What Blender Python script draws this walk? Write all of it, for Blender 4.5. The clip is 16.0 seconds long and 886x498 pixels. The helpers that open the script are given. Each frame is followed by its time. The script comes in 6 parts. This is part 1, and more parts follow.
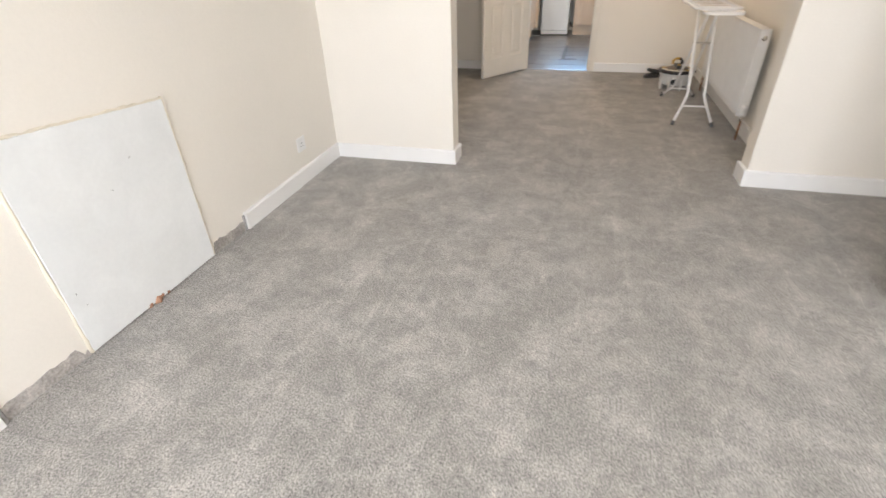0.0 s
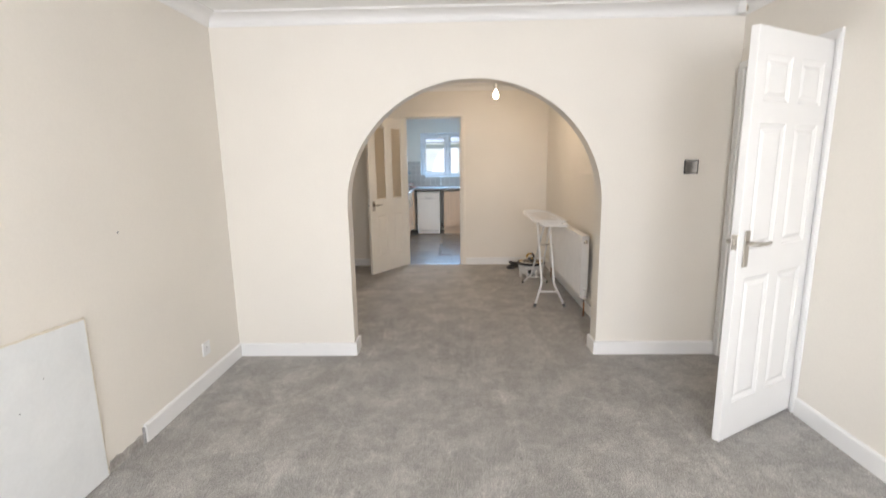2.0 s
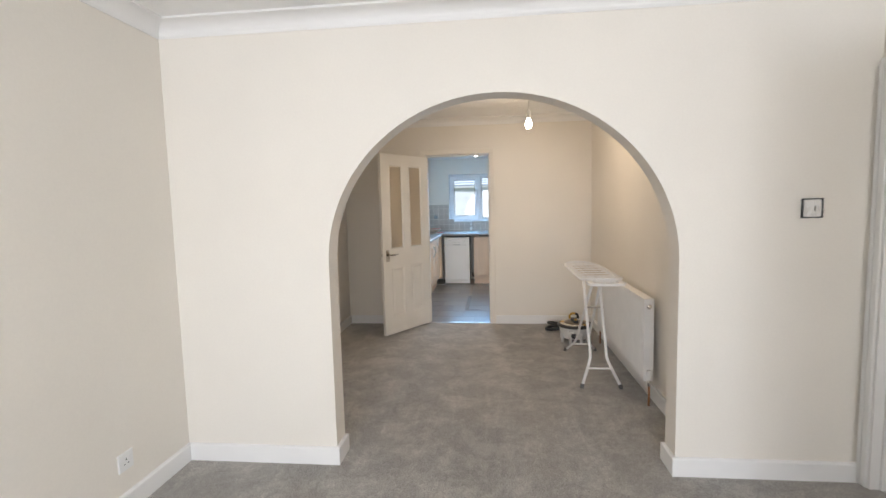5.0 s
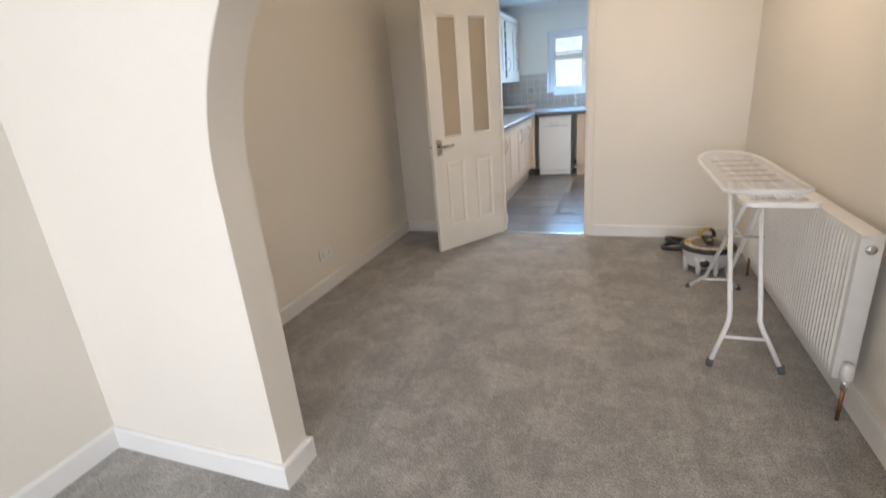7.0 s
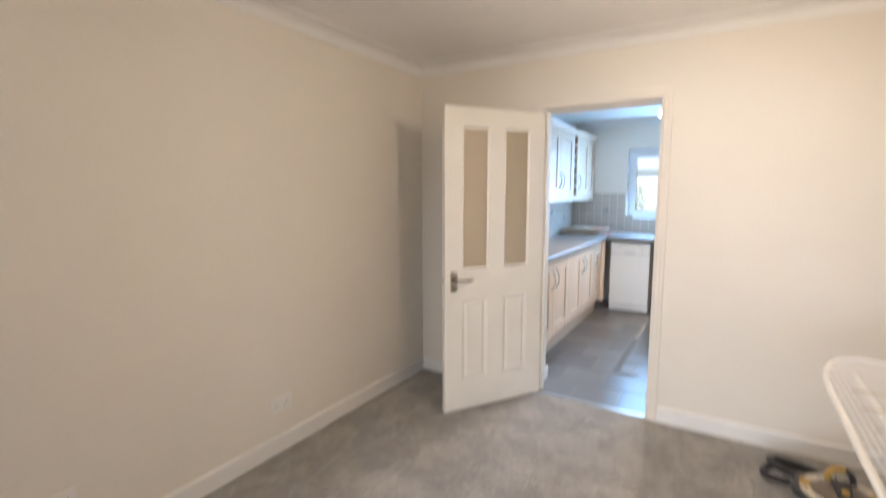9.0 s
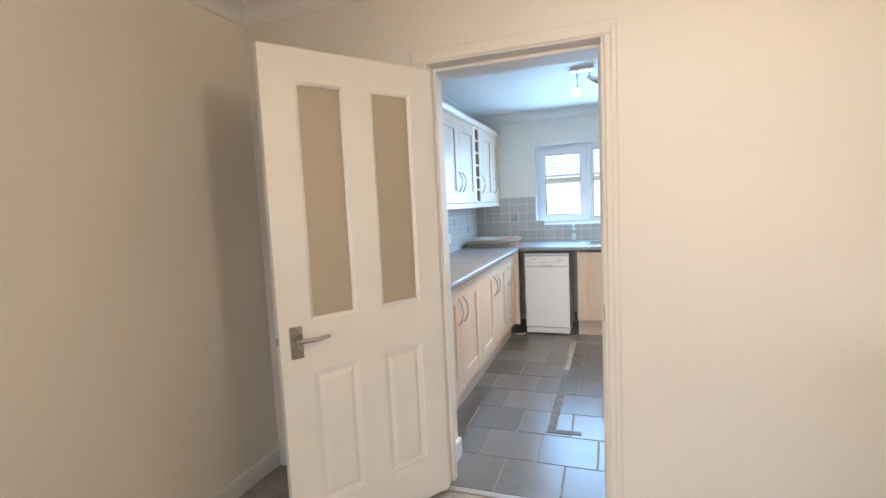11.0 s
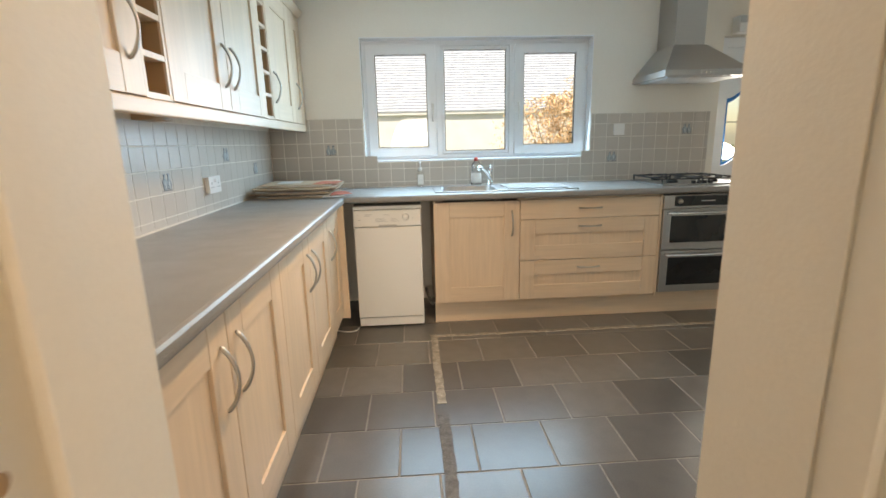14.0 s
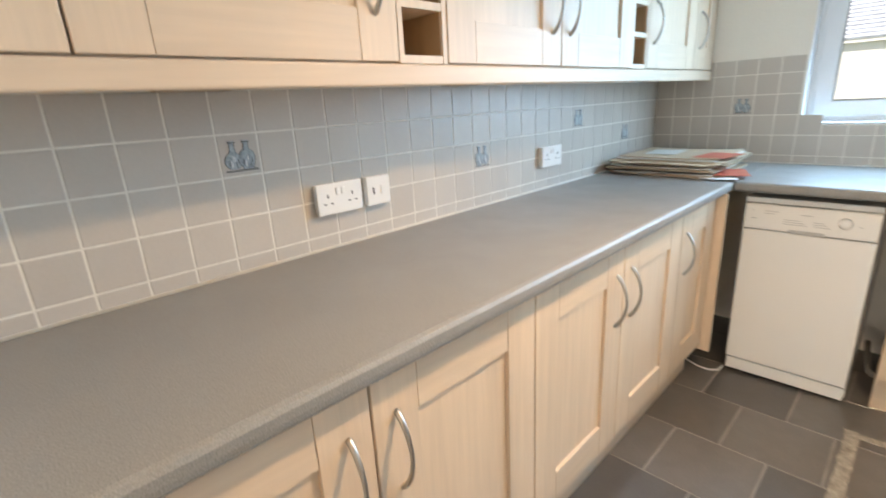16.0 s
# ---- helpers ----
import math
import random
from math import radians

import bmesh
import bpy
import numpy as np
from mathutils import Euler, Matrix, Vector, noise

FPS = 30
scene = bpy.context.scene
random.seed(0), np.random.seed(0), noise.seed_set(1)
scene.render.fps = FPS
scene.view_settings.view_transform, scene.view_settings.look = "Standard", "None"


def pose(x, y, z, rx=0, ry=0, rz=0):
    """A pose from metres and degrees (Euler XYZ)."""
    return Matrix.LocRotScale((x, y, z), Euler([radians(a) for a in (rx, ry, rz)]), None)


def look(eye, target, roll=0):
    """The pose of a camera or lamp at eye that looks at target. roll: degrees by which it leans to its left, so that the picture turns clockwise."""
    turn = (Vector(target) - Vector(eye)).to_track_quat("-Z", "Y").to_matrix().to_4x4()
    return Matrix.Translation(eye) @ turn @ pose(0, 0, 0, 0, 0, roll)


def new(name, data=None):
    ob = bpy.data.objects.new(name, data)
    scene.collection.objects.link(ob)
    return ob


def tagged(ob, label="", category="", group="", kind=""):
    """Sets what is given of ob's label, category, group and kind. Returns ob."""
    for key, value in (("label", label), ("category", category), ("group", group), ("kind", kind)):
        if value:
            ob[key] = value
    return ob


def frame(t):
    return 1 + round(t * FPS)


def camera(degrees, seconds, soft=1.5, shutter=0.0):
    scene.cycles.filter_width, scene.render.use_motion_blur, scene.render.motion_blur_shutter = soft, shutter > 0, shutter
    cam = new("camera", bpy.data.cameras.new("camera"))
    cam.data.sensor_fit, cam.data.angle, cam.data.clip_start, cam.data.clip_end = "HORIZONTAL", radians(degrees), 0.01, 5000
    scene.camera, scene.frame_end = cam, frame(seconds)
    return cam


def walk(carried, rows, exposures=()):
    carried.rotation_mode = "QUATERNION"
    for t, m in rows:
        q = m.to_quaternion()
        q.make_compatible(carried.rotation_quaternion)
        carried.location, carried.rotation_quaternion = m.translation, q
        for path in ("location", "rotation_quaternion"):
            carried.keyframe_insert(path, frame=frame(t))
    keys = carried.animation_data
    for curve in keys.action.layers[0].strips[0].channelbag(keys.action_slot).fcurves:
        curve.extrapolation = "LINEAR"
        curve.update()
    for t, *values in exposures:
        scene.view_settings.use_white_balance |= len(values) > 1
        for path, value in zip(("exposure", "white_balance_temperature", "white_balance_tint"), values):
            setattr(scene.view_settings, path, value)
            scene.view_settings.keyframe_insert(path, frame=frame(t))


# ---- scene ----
cam = camera(86.5, 16.0, shutter=0.35)
PATH = [
    (0, (-0.074, 0.184, 1.243), (-0.556, 1.808, 0.18), -2.1),
    (0.5, (-0.062, 0.011, 1.238), (-0.344, 1.668, 0.155), -3.3),
    (1, (-0.158, -0.108, 1.297), (-0.26, 1.645, 0.339), -3.0),
    (1.5, (-0.143, -0.143, 1.368), (-0.222, 1.746, 0.716), -1.8),
    (2, (-0.095, -0.167, 1.432), (-0.148, 1.799, 1.065), -0.9),
    (2.5, (-0.092, -0.167, 1.503), (-0.137, 1.828, 1.358), -0.0),
    (3, (-0.141, -0.141, 1.506), (-0.189, 1.857, 1.44), 0.2),
    (3.5, (-0.137, -0.024, 1.47), (-0.214, 1.973, 1.39), -0.1),
    (4, (-0.052, 0.227, 1.45), (-0.177, 2.22, 1.34), -0.8),
    (4.2, (-0.031, 0.315, 1.445), (-0.168, 2.305, 1.308), -1.0),
    (6.3, (0.101, 1.657, 1.391), (-0.382, 3.577, 1.109), -2.6),
    (6.5, (0.127, 1.805, 1.387), (-0.42, 3.696, 1.033), -3.3),
    (7, (0.243, 2.118, 1.344), (-0.441, 3.883, 0.699), -4.9),
    (7.5, (0.391, 2.382, 1.278), (-0.357, 3.967, 0.314), -2.5),
    (8, (0.393, 2.625, 1.269), (-0.467, 4.14, 0.287), -3.4),
    (8.5, (0.353, 2.929, 1.352), (-0.606, 4.531, 0.636), -2.6),
    (9, (0.358, 3.156, 1.462), (-0.667, 4.856, 1.219), -0.1),
    (9.2, (0.396, 3.261, 1.494), (-0.597, 4.997, 1.481), 1.4),
    (11.3, (-0.061, 4.465, 1.326), (-0.682, 6.352, 1.095), -2.9),
    (11.5, (-0.109, 4.592, 1.289), (-0.681, 6.49, 1.025), -2.8),
    (12, (-0.254, 4.928, 1.26), (-0.599, 6.866, 0.903), -2.1),
    (12.5, (-0.353, 5.229, 1.232), (-0.55, 7.181, 0.844), -2.2),
    (13, (-0.379, 5.517, 1.297), (-0.486, 7.478, 0.917), -3.1),
    (13.5, (-0.466, 5.805, 1.27), (-0.453, 7.768, 0.886), -2.4),
    (14, (-0.449, 6.037, 1.24), (-0.327, 7.984, 0.8), -1.4),
    (14.5, (-0.373, 6.301, 1.228), (-0.741, 8.174, 0.631), -0.7),
    (15, (-0.315, 6.497, 1.184), (-1.109, 8.189, 0.471), -0.0),
    (15.5, (-0.325, 6.692, 1.218), (-1.397, 8.229, 0.518), -1.3),
    (16, (-0.329, 6.79, 1.296), (-1.704, 8.119, 0.709), -3.2),
]
EXPOSURES = [(0, 0.06, 6300, 11), (1, 0.03, 6300, 11), (2, -0.15, 6250, 11), (2.5, -0.30, 6200, 10), (3, -0.38, 6150, 10), (4.2, -0.28, 6150, 10), (6.5, -0.10, 6050, 11), (7.0, -0.01, 6050, 11), (7.5, 0.26, 6400, 12),
             (8.5, 0.42, 6250, 12), (9, 0.38, 5950, 12), (11.5, 0.18, 6350, 12), (12.5, 0.0, 6700, 13), (13.5, -0.02, 8000, 13), (14, 0.02, 8800, 13),
             (14.5, 0.0, 8200, 13), (15, 0.12, 7900, 13), (16, 0.28, 7800, 13)]
walk(cam, [(t, look(eye, target, roll)) for t, eye, target, roll in PATH], EXPOSURES)

# ---- light ----
world = bpy.data.worlds.new("world")
scene.world = world
world.use_nodes = True
wn = world.node_tree
sky = wn.nodes.new("ShaderNodeTexSky")
sky.sky_type = "NISHITA"
sky.sun_disc = False
sky.sun_elevation = radians(48)
sky.sun_rotation = radians(207)
wn.nodes["Background"].inputs["Strength"].default_value = 0.15
wn.links.new(sky.outputs["Color"], wn.nodes["Background"].inputs["Color"])

sun = new("sun", bpy.data.lights.new("sun", "SUN"))
sun.data.energy, sun.data.angle, sun.data.color = 5.0, radians(0.6), (1.0, 0.96, 0.9)
# the sun stands behind the living room, high over the roof, and lights the garden side of the houses beyond
sun.matrix_world = look((-3, -6, 9.5), (0, 0, 0))


def area(name, place, target, w, h, watts, colour):
    lamp = new(name, bpy.data.lights.new(name, "AREA"))
    lamp.data.shape, lamp.data.size, lamp.data.size_y = "RECTANGLE", w, h
    lamp.data.energy, lamp.data.color = watts, colour
    lamp.matrix_world = look(place, target)
    return lamp


def bulb_light(name, place, watts, colour, radius):
    lamp = new(name, bpy.data.lights.new(name, "POINT"))
    lamp.data.energy, lamp.data.color, lamp.data.shadow_soft_size = watts, colour, radius
    lamp.location = place
    return lamp


area("daylight_front_window", (0.0, -2.24, 1.45), (0.0, 3.0, 1.3), 2.5, 1.3, 176, (0.96, 0.97, 1.0))
area("daylight_kitchen_window", (0.08, 9.725, 1.56), (0.08, 6.0, 0.9), 1.64, 0.80, 56, (0.35, 0.64, 1.0))
# The hall lamp is an added fill; no source is seen there.
area("daylight_hall_door", (2.45, 1.26, 1.2), (2.45, 4.0, 1.2), 0.8, 1.7, 14, (1.0, 0.97, 0.93))
area("daylight_kitchen_door", (2.24, 9.80, 1.3), (2.0, 6.0, 0.8), 0.3, 0.5, 8, (0.85, 0.92, 1.0))
bulb_light("dining_bulb_light", (0.335, 4.88, 2.02), 20, (1.0, 0.76, 0.52), 0.03)
bulb_light("living_bulb_light", (0.118, 1.43, 2.09), 26, (1.0, 0.86, 0.68), 0.03)
spot = new("kitchen_spot_light", bpy.data.lights.new("kitchen_spot_light", "SPOT"))
spot.data.energy, spot.data.color, spot.data.shadow_soft_size = 114, (1.0, 0.76, 0.52), 0.05
spot.data.spot_size, spot.data.spot_blend = radians(150), 0.9
spot.matrix_world = look((-0.24, 8.06, 2.17), (0.05, 7.5, 0.2))


# ---- materials ----
def node(nt, kind, **values):
    n = nt.nodes.new(kind)
    for key, value in values.items():
        n.inputs[key].default_value = value
    return n


def material(name, colour, rough=0.5, metal=0.0, fine=0.0, fine_scale=200.0, blotch=0.0, blotch_scale=3.0, bump=0.0,
             bump_scale=300.0, stretch=(1, 1, 1), per_piece=0.0, spec=0.5, distort=0.0, rough_var=0.0, tint=None, coat=0.0):
    m = bpy.data.materials.new(name)
    m.use_nodes = True
    nt = m.node_tree
    b = nt.nodes["Principled BSDF"]
    b.inputs["Roughness"].default_value, b.inputs["Metallic"].default_value = rough, metal
    b.inputs["Specular IOR Level"].default_value = spec
    b.inputs["Coat Weight"].default_value = coat
    geo = nt.nodes.new("ShaderNodeNewGeometry")
    mp = nt.nodes.new("ShaderNodeMapping")
    mp.inputs["Scale"].default_value = stretch
    nt.links.new(geo.outputs["Position"], mp.inputs["Vector"])
    tex = mp.outputs["Vector"]
    c4 = (*colour, 1)
    last = None

    def noise_tex(scale, detail=4.0, dist=0.0):
        n = node(nt, "ShaderNodeTexNoise", Scale=scale, Detail=detail, Distortion=dist)
        nt.links.new(tex, n.inputs["Vector"])
        return n.outputs["Fac"]

    def mul(fac_out, amount, before):
        mr = node(nt, "ShaderNodeMapRange")
        mr.inputs["From Min"].default_value, mr.inputs["From Max"].default_value = 0.3, 0.7
        mr.inputs["To Min"].default_value, mr.inputs["To Max"].default_value = 1 - amount, 1 + amount
        nt.links.new(fac_out, mr.inputs["Value"])
        mx = nt.nodes.new("ShaderNodeMix")
        mx.data_type, mx.blend_type = "RGBA", "MULTIPLY"
        mx.inputs[0].default_value = 1.0
        if before is None:
            mx.inputs[6].default_value = c4
        else:
            nt.links.new(before, mx.inputs[6])
        nt.links.new(mr.outputs["Result"], mx.inputs[7])
        return mx.outputs[2]

    if blotch:
        last = mul(noise_tex(blotch_scale, 5.0, distort), blotch, last)
    if fine:
        last = mul(noise_tex(fine_scale, 3.0), fine, last)
    if per_piece:
        info = nt.nodes.new("ShaderNodeObjectInfo")
        last = mul(info.outputs["Random"], per_piece, last)
    if last is None:
        b.inputs["Base Color"].default_value = c4
    else:
        nt.links.new(last, b.inputs["Base Color"])
    if rough_var:
        mr = node(nt, "ShaderNodeMapRange")
        mr.inputs["From Min"].default_value, mr.inputs["From Max"].default_value = 0.3, 0.7
        mr.inputs["To Min"].default_value, mr.inputs["To Max"].default_value = max(0.03, rough - rough_var), min(1, rough + rough_var)
        nt.links.new(noise_tex(blotch_scale * 2.3, 4.0), mr.inputs["Value"])
        nt.links.new(mr.outputs["Result"], b.inputs["Roughness"])
    if bump:
        bp = node(nt, "ShaderNodeBump", Strength=bump, Distance=0.004)
        nt.links.new(noise_tex(bump_scale, 3.0), bp.inputs["Height"])
        nt.links.new(bp.outputs["Normal"], b.inputs["Normal"])
    return m


def glass_material(name, colour=(0.97, 0.99, 1.0), rough=0.0):
    m = bpy.data.materials.new(name)
    m.use_nodes = True
    b = m.node_tree.nodes["Principled BSDF"]
    b.inputs["Base Color"].default_value = (*colour, 1)
    b.inputs["Roughness"].default_value = rough
    b.inputs["Transmission Weight"].default_value = 1.0
    b.inputs["IOR"].default_value = 1.45
    return m


def glow_material(name, colour, strength):
    m = bpy.data.materials.new(name)
    m.use_nodes = True
    b = m.node_tree.nodes["Principled BSDF"]
    b.inputs["Base Color"].default_value = (*colour, 1)
    b.inputs["Emission Color"].default_value = (*colour, 1)
    b.inputs["Emission Strength"].default_value = strength
    return m


def carpet_material():
    m = bpy.data.materials.new("carpet_pile")
    m.use_nodes = True
    nt = m.node_tree
    b = nt.nodes["Principled BSDF"]
    b.inputs["Roughness"].default_value = 0.95
    b.inputs["Specular IOR Level"].default_value = 0.1
    b.inputs["Sheen Weight"].default_value = 0.25
    b.inputs["Sheen Roughness"].default_value = 0.6
    geo = nt.nodes.new("ShaderNodeNewGeometry")

    def tex(scale, detail, dist=0.0, stretch=None):
        n = node(nt, "ShaderNodeTexNoise", Scale=scale, Detail=detail, Distortion=dist)
        n.inputs["Roughness"].default_value = 0.72
        if stretch:
            mp = nt.nodes.new("ShaderNodeMapping")
            mp.inputs["Scale"].default_value = stretch
            mp.inputs["Rotation"].default_value = (0, 0, 0.35)
            nt.links.new(geo.outputs["Position"], mp.inputs["Vector"])
            nt.links.new(mp.outputs["Vector"], n.inputs["Vector"])
        else:
            nt.links.new(geo.outputs["Position"], n.inputs["Vector"])
        return n.outputs["Fac"]

    def ramp(out, lo, hi, a, z):
        mr = node(nt, "ShaderNodeMapRange")
        for k, v in (("From Min", lo), ("From Max", hi), ("To Min", a), ("To Max", z)):
            mr.inputs[k].default_value = v
        nt.links.new(out, mr.inputs["Value"])
        return mr.outputs["Result"]

    def times(a, c):
        n = nt.nodes.new("ShaderNodeMath")
        n.operation = "MULTIPLY"
        nt.links.new(a, n.inputs[0])
        nt.links.new(c, n.inputs[1])
        return n.outputs[0]

    # brushed pile: large soft patches, foot and hand marks with feathered edges, long vacuum streaks, tufts
    patches = ramp(tex(1.7, 5.0, 0.7), 0.38, 0.62, 0.93, 1.06)
    marks = ramp(tex(4.6, 13.0, 0.3), 0.45, 0.59, 0.92, 1.21)
    flecks = ramp(tex(11.0, 10.0, 1.2, (1.0, 0.45, 1.0)), 0.55, 0.66, 1.0, 1.16)
    streaks = ramp(tex(2.0, 7.0, 0.7, (6.0, 0.5, 1.0)), 0.55, 0.63, 0.98, 1.11)
    tufts = ramp(tex(150.0, 3.0), 0.34, 0.66, 0.42, 1.58)
    grain = ramp(tex(26.0, 8.0, 0.4), 0.38, 0.62, 0.89, 1.12)
    value = times(times(times(patches, marks), times(streaks, grain)), times(flecks, tufts))
    mx = nt.nodes.new("ShaderNodeMix")
    mx.data_type, mx.blend_type = "RGBA", "MULTIPLY"
    mx.inputs[0].default_value = 1.0
    mx.inputs[6].default_value = (0.334, 0.317, 0.291, 1)
    nt.links.new(value, mx.inputs[7])
    nt.links.new(mx.outputs[2], b.inputs["Base Color"])
    bp = node(nt, "ShaderNodeBump", Strength=0.8, Distance=0.006)
    nt.links.new(tex(190.0, 3.0), bp.inputs["Height"])
    nt.links.new(bp.outputs["Normal"], b.inputs["Normal"])
    return m


def artex_material():
    # swirled textured ceiling
    m = bpy.data.materials.new("textured_ceiling_paint")
    m.use_nodes = True
    nt = m.node_tree
    b = nt.nodes["Principled BSDF"]
    b.inputs["Base Color"].default_value = (0.86, 0.85, 0.83, 1)
    b.inputs["Roughness"].default_value = 0.30
    geo = nt.nodes.new("ShaderNodeNewGeometry")
    big = node(nt, "ShaderNodeTexNoise", Scale=5.0, Detail=2.0, Distortion=0.6)
    small = node(nt, "ShaderNodeTexNoise", Scale=95.0, Detail=3.0, Distortion=1.2)
    mask = node(nt, "ShaderNodeMapRange")
    mask.inputs["From Min"].default_value, mask.inputs["From Max"].default_value = 0.52, 0.66
    mul = nt.nodes.new("ShaderNodeMath")
    mul.operation = "MULTIPLY"
    for n in (big, small):
        nt.links.new(geo.outputs["Position"], n.inputs["Vector"])
    nt.links.new(big.outputs["Fac"], mask.inputs["Value"])
    nt.links.new(mask.outputs["Result"], mul.inputs[0])
    nt.links.new(small.outputs["Fac"], mul.inputs[1])
    bp = node(nt, "ShaderNodeBump", Strength=0.9, Distance=0.009)
    nt.links.new(mul.outputs[0], bp.inputs["Height"])
    nt.links.new(bp.outputs["Normal"], b.inputs["Normal"])
    return m


CREAM = material("cream_wall_paint", (0.81, 0.765, 0.69), 0.62, blotch=0.02, blotch_scale=1.6, fine=0.012, fine_scale=90, bump=0.10, bump_scale=140)
WHITE = material("white_gloss_paint", (0.83, 0.82, 0.80), 0.42, blotch=0.015, blotch_scale=5)
DOORWHITE = material("off_white_door_paint", (0.80, 0.77, 0.71), 0.30, blotch=0.03, blotch_scale=4, bump=0.03, bump_scale=60)
ARTEX = artex_material()
KCEIL = material("matt_ceiling_paint", (0.80, 0.79, 0.76), 0.6, blotch=0.02, blotch_scale=2, bump=0.1, bump_scale=60)
COVE = material("white_coving_paint", (0.84, 0.83, 0.81), 0.5, blotch=0.015, blotch_scale=3)
CARPET = carpet_material()
PLASTER = material("bare_grey_plaster", (0.40, 0.37, 0.34), 0.9, blotch=0.25, blotch_scale=14, fine=0.25, fine_scale=120, bump=0.8, bump_scale=60)
BRICKBIT = material("broken_brick", (0.36, 0.20, 0.13), 0.9, blotch=0.3, blotch_scale=30, bump=0.8, bump_scale=80)
BOARD = material("white_panel_paint", (0.79, 0.80, 0.79), 0.55, blotch=0.04, blotch_scale=4.5, distort=0.6, fine=0.015, fine_scale=60, bump=0.12, bump_scale=30)
SCUFF = material("grey_scuff", (0.33, 0.32, 0.31), 0.8, blotch=0.3, blotch_scale=60)
FILLER = material("cream_filler_bead", (0.74, 0.68, 0.56), 0.7, blotch=0.08, blotch_scale=12, bump=0.5, bump_scale=90)
PLASTIC = material("white_plastic", (0.83, 0.82, 0.80), 0.28, blotch=0.015, blotch_scale=8)
DARKHOLE = material("dark_slot", (0.03, 0.03, 0.03), 0.6)
CHROME = material("polished_chrome", (0.80, 0.79, 0.77), 0.09, 1.0, rough_var=0.04, blotch_scale=8)
SMOKED = material("dulled_chrome_plate", (0.20, 0.19, 0.178), 0.16, 1.0, rough_var=0.05, blotch_scale=30)
# Shadow lines under the roof tile rows, put into a darker colour.
TILESHADE = material("shadowed_tile_edge", (0.36, 0.42, 0.52), 0.9, blotch=0.2, blotch_scale=4)
SATIN = material("satin_nickel", (0.52, 0.49, 0.45), 0.32, 1.0, fine=0.05, fine_scale=300, rough_var=0.06)
STEEL = material("brushed_steel", (0.46, 0.445, 0.43), 0.32, 1.0, fine=0.04, fine_scale=90, stretch=(0.1, 0.1, 6))
MAPLE = material("pale_maple_laminate", (0.72, 0.56, 0.415), 0.42, blotch=0.05, blotch_scale=9, fine=0.05, fine_scale=60, stretch=(1, 1, 0.06), bump=0.05, bump_scale=160)
MAPLE_H = material("pale_maple_crossgrain", (0.72, 0.56, 0.415), 0.42, blotch=0.05, blotch_scale=9, fine=0.05, fine_scale=60, stretch=(0.06, 0.06, 1), bump=0.05, bump_scale=160)
# Darker maple paints the rack niches' shade, and colours knot and light wedges.
MAPLE_DARK = material("maple_niche_inside", (0.42, 0.27, 0.15), 0.55, blotch=0.08, blotch_scale=8, fine=0.06, fine_scale=50, stretch=(1, 1, 0.08))
WORKTOP = material("grey_worktop_laminate", (0.268, 0.262, 0.252), 0.38, blotch=0.03, blotch_scale=4, fine=0.22, fine_scale=420, bump=0.12, bump_scale=500, rough_var=0.05)
TILE = material("grey_beige_wall_tile", (0.53, 0.478, 0.425), 0.36, blotch=0.018, blotch_scale=9, fine=0.02, fine_scale=160, per_piece=0.03, bump=0.04, bump_scale=22, rough_var=0.02)
GROUT = material("pale_grout", (0.78, 0.74, 0.67), 0.85, blotch=0.06, blotch_scale=20, bump=0.3, bump_scale=300)
SLATE = material("dark_slate_floor_tile", (0.122, 0.110, 0.100), 0.29, blotch=0.08, blotch_scale=11, distort=0.5, fine=0.08, fine_scale=150, per_piece=0.22, bump=0.035, bump_scale=30, spec=0.7)
FLOORGROUT = material("floor_grout", (0.29, 0.265, 0.24), 0.85, blotch=0.15, blotch_scale=12, bump=0.3, bump_scale=200)
MORTAR = material("pale_mortar_patch", (0.34, 0.30, 0.25), 0.9, blotch=0.3, blotch_scale=30, fine=0.2, fine_scale=160, bump=0.9, bump_scale=120)
MORTARD = material("grey_mortar_patch", (0.13, 0.125, 0.12), 0.7, blotch=0.3, blotch_scale=26, fine=0.2, fine_scale=160, bump=0.7, bump_scale=110)
APPLIANCE = material("white_enamel", (0.84, 0.83, 0.80), 0.22, blotch=0.01, blotch_scale=3, coat=0.2)
APPGREY = material("pale_grey_print", (0.50, 0.50, 0.49), 0.5)
OVENGLASS = material("black_oven_glass", (0.015, 0.015, 0.016), 0.07, blotch=0.2, blotch_scale=5)
IRON = material("black_cast_iron", (0.02, 0.02, 0.021), 0.55, fine=0.2, fine_scale=200, bump=0.3, bump_scale=300)
UPVC = material("white_upvc", (0.84, 0.86, 0.88), 0.25, blotch=0.01, blotch_scale=4)
GLASS = glass_material("window_glass")
FROST = glass_material("obscured_glass", (0.76, 0.66, 0.51), 0.55)
FROST.node_tree.nodes["Principled BSDF"].inputs["Transmission Weight"].default_value = 0.5
BLUE = material("blue_leaded_border", (0.02, 0.22, 0.62), 0.2)
RUBBER = material("grey_rubber", (0.12, 0.12, 0.12), 0.7, fine=0.1)
BLACKPL = material("black_plastic", (0.022, 0.022, 0.024), 0.4, blotch=0.2, blotch_scale=20, rough_var=0.1)
VACGREY = material("pale_grey_tub_plastic", (0.64, 0.63, 0.61), 0.4, blotch=0.1, blotch_scale=14)
YELLOW = material("mustard_plastic", (0.50, 0.30, 0.05), 0.45, blotch=0.15, blotch_scale=18)
LIDBROWN = material("smoked_brown_plastic", (0.16, 0.125, 0.09), 0.35, blotch=0.15, blotch_scale=18)
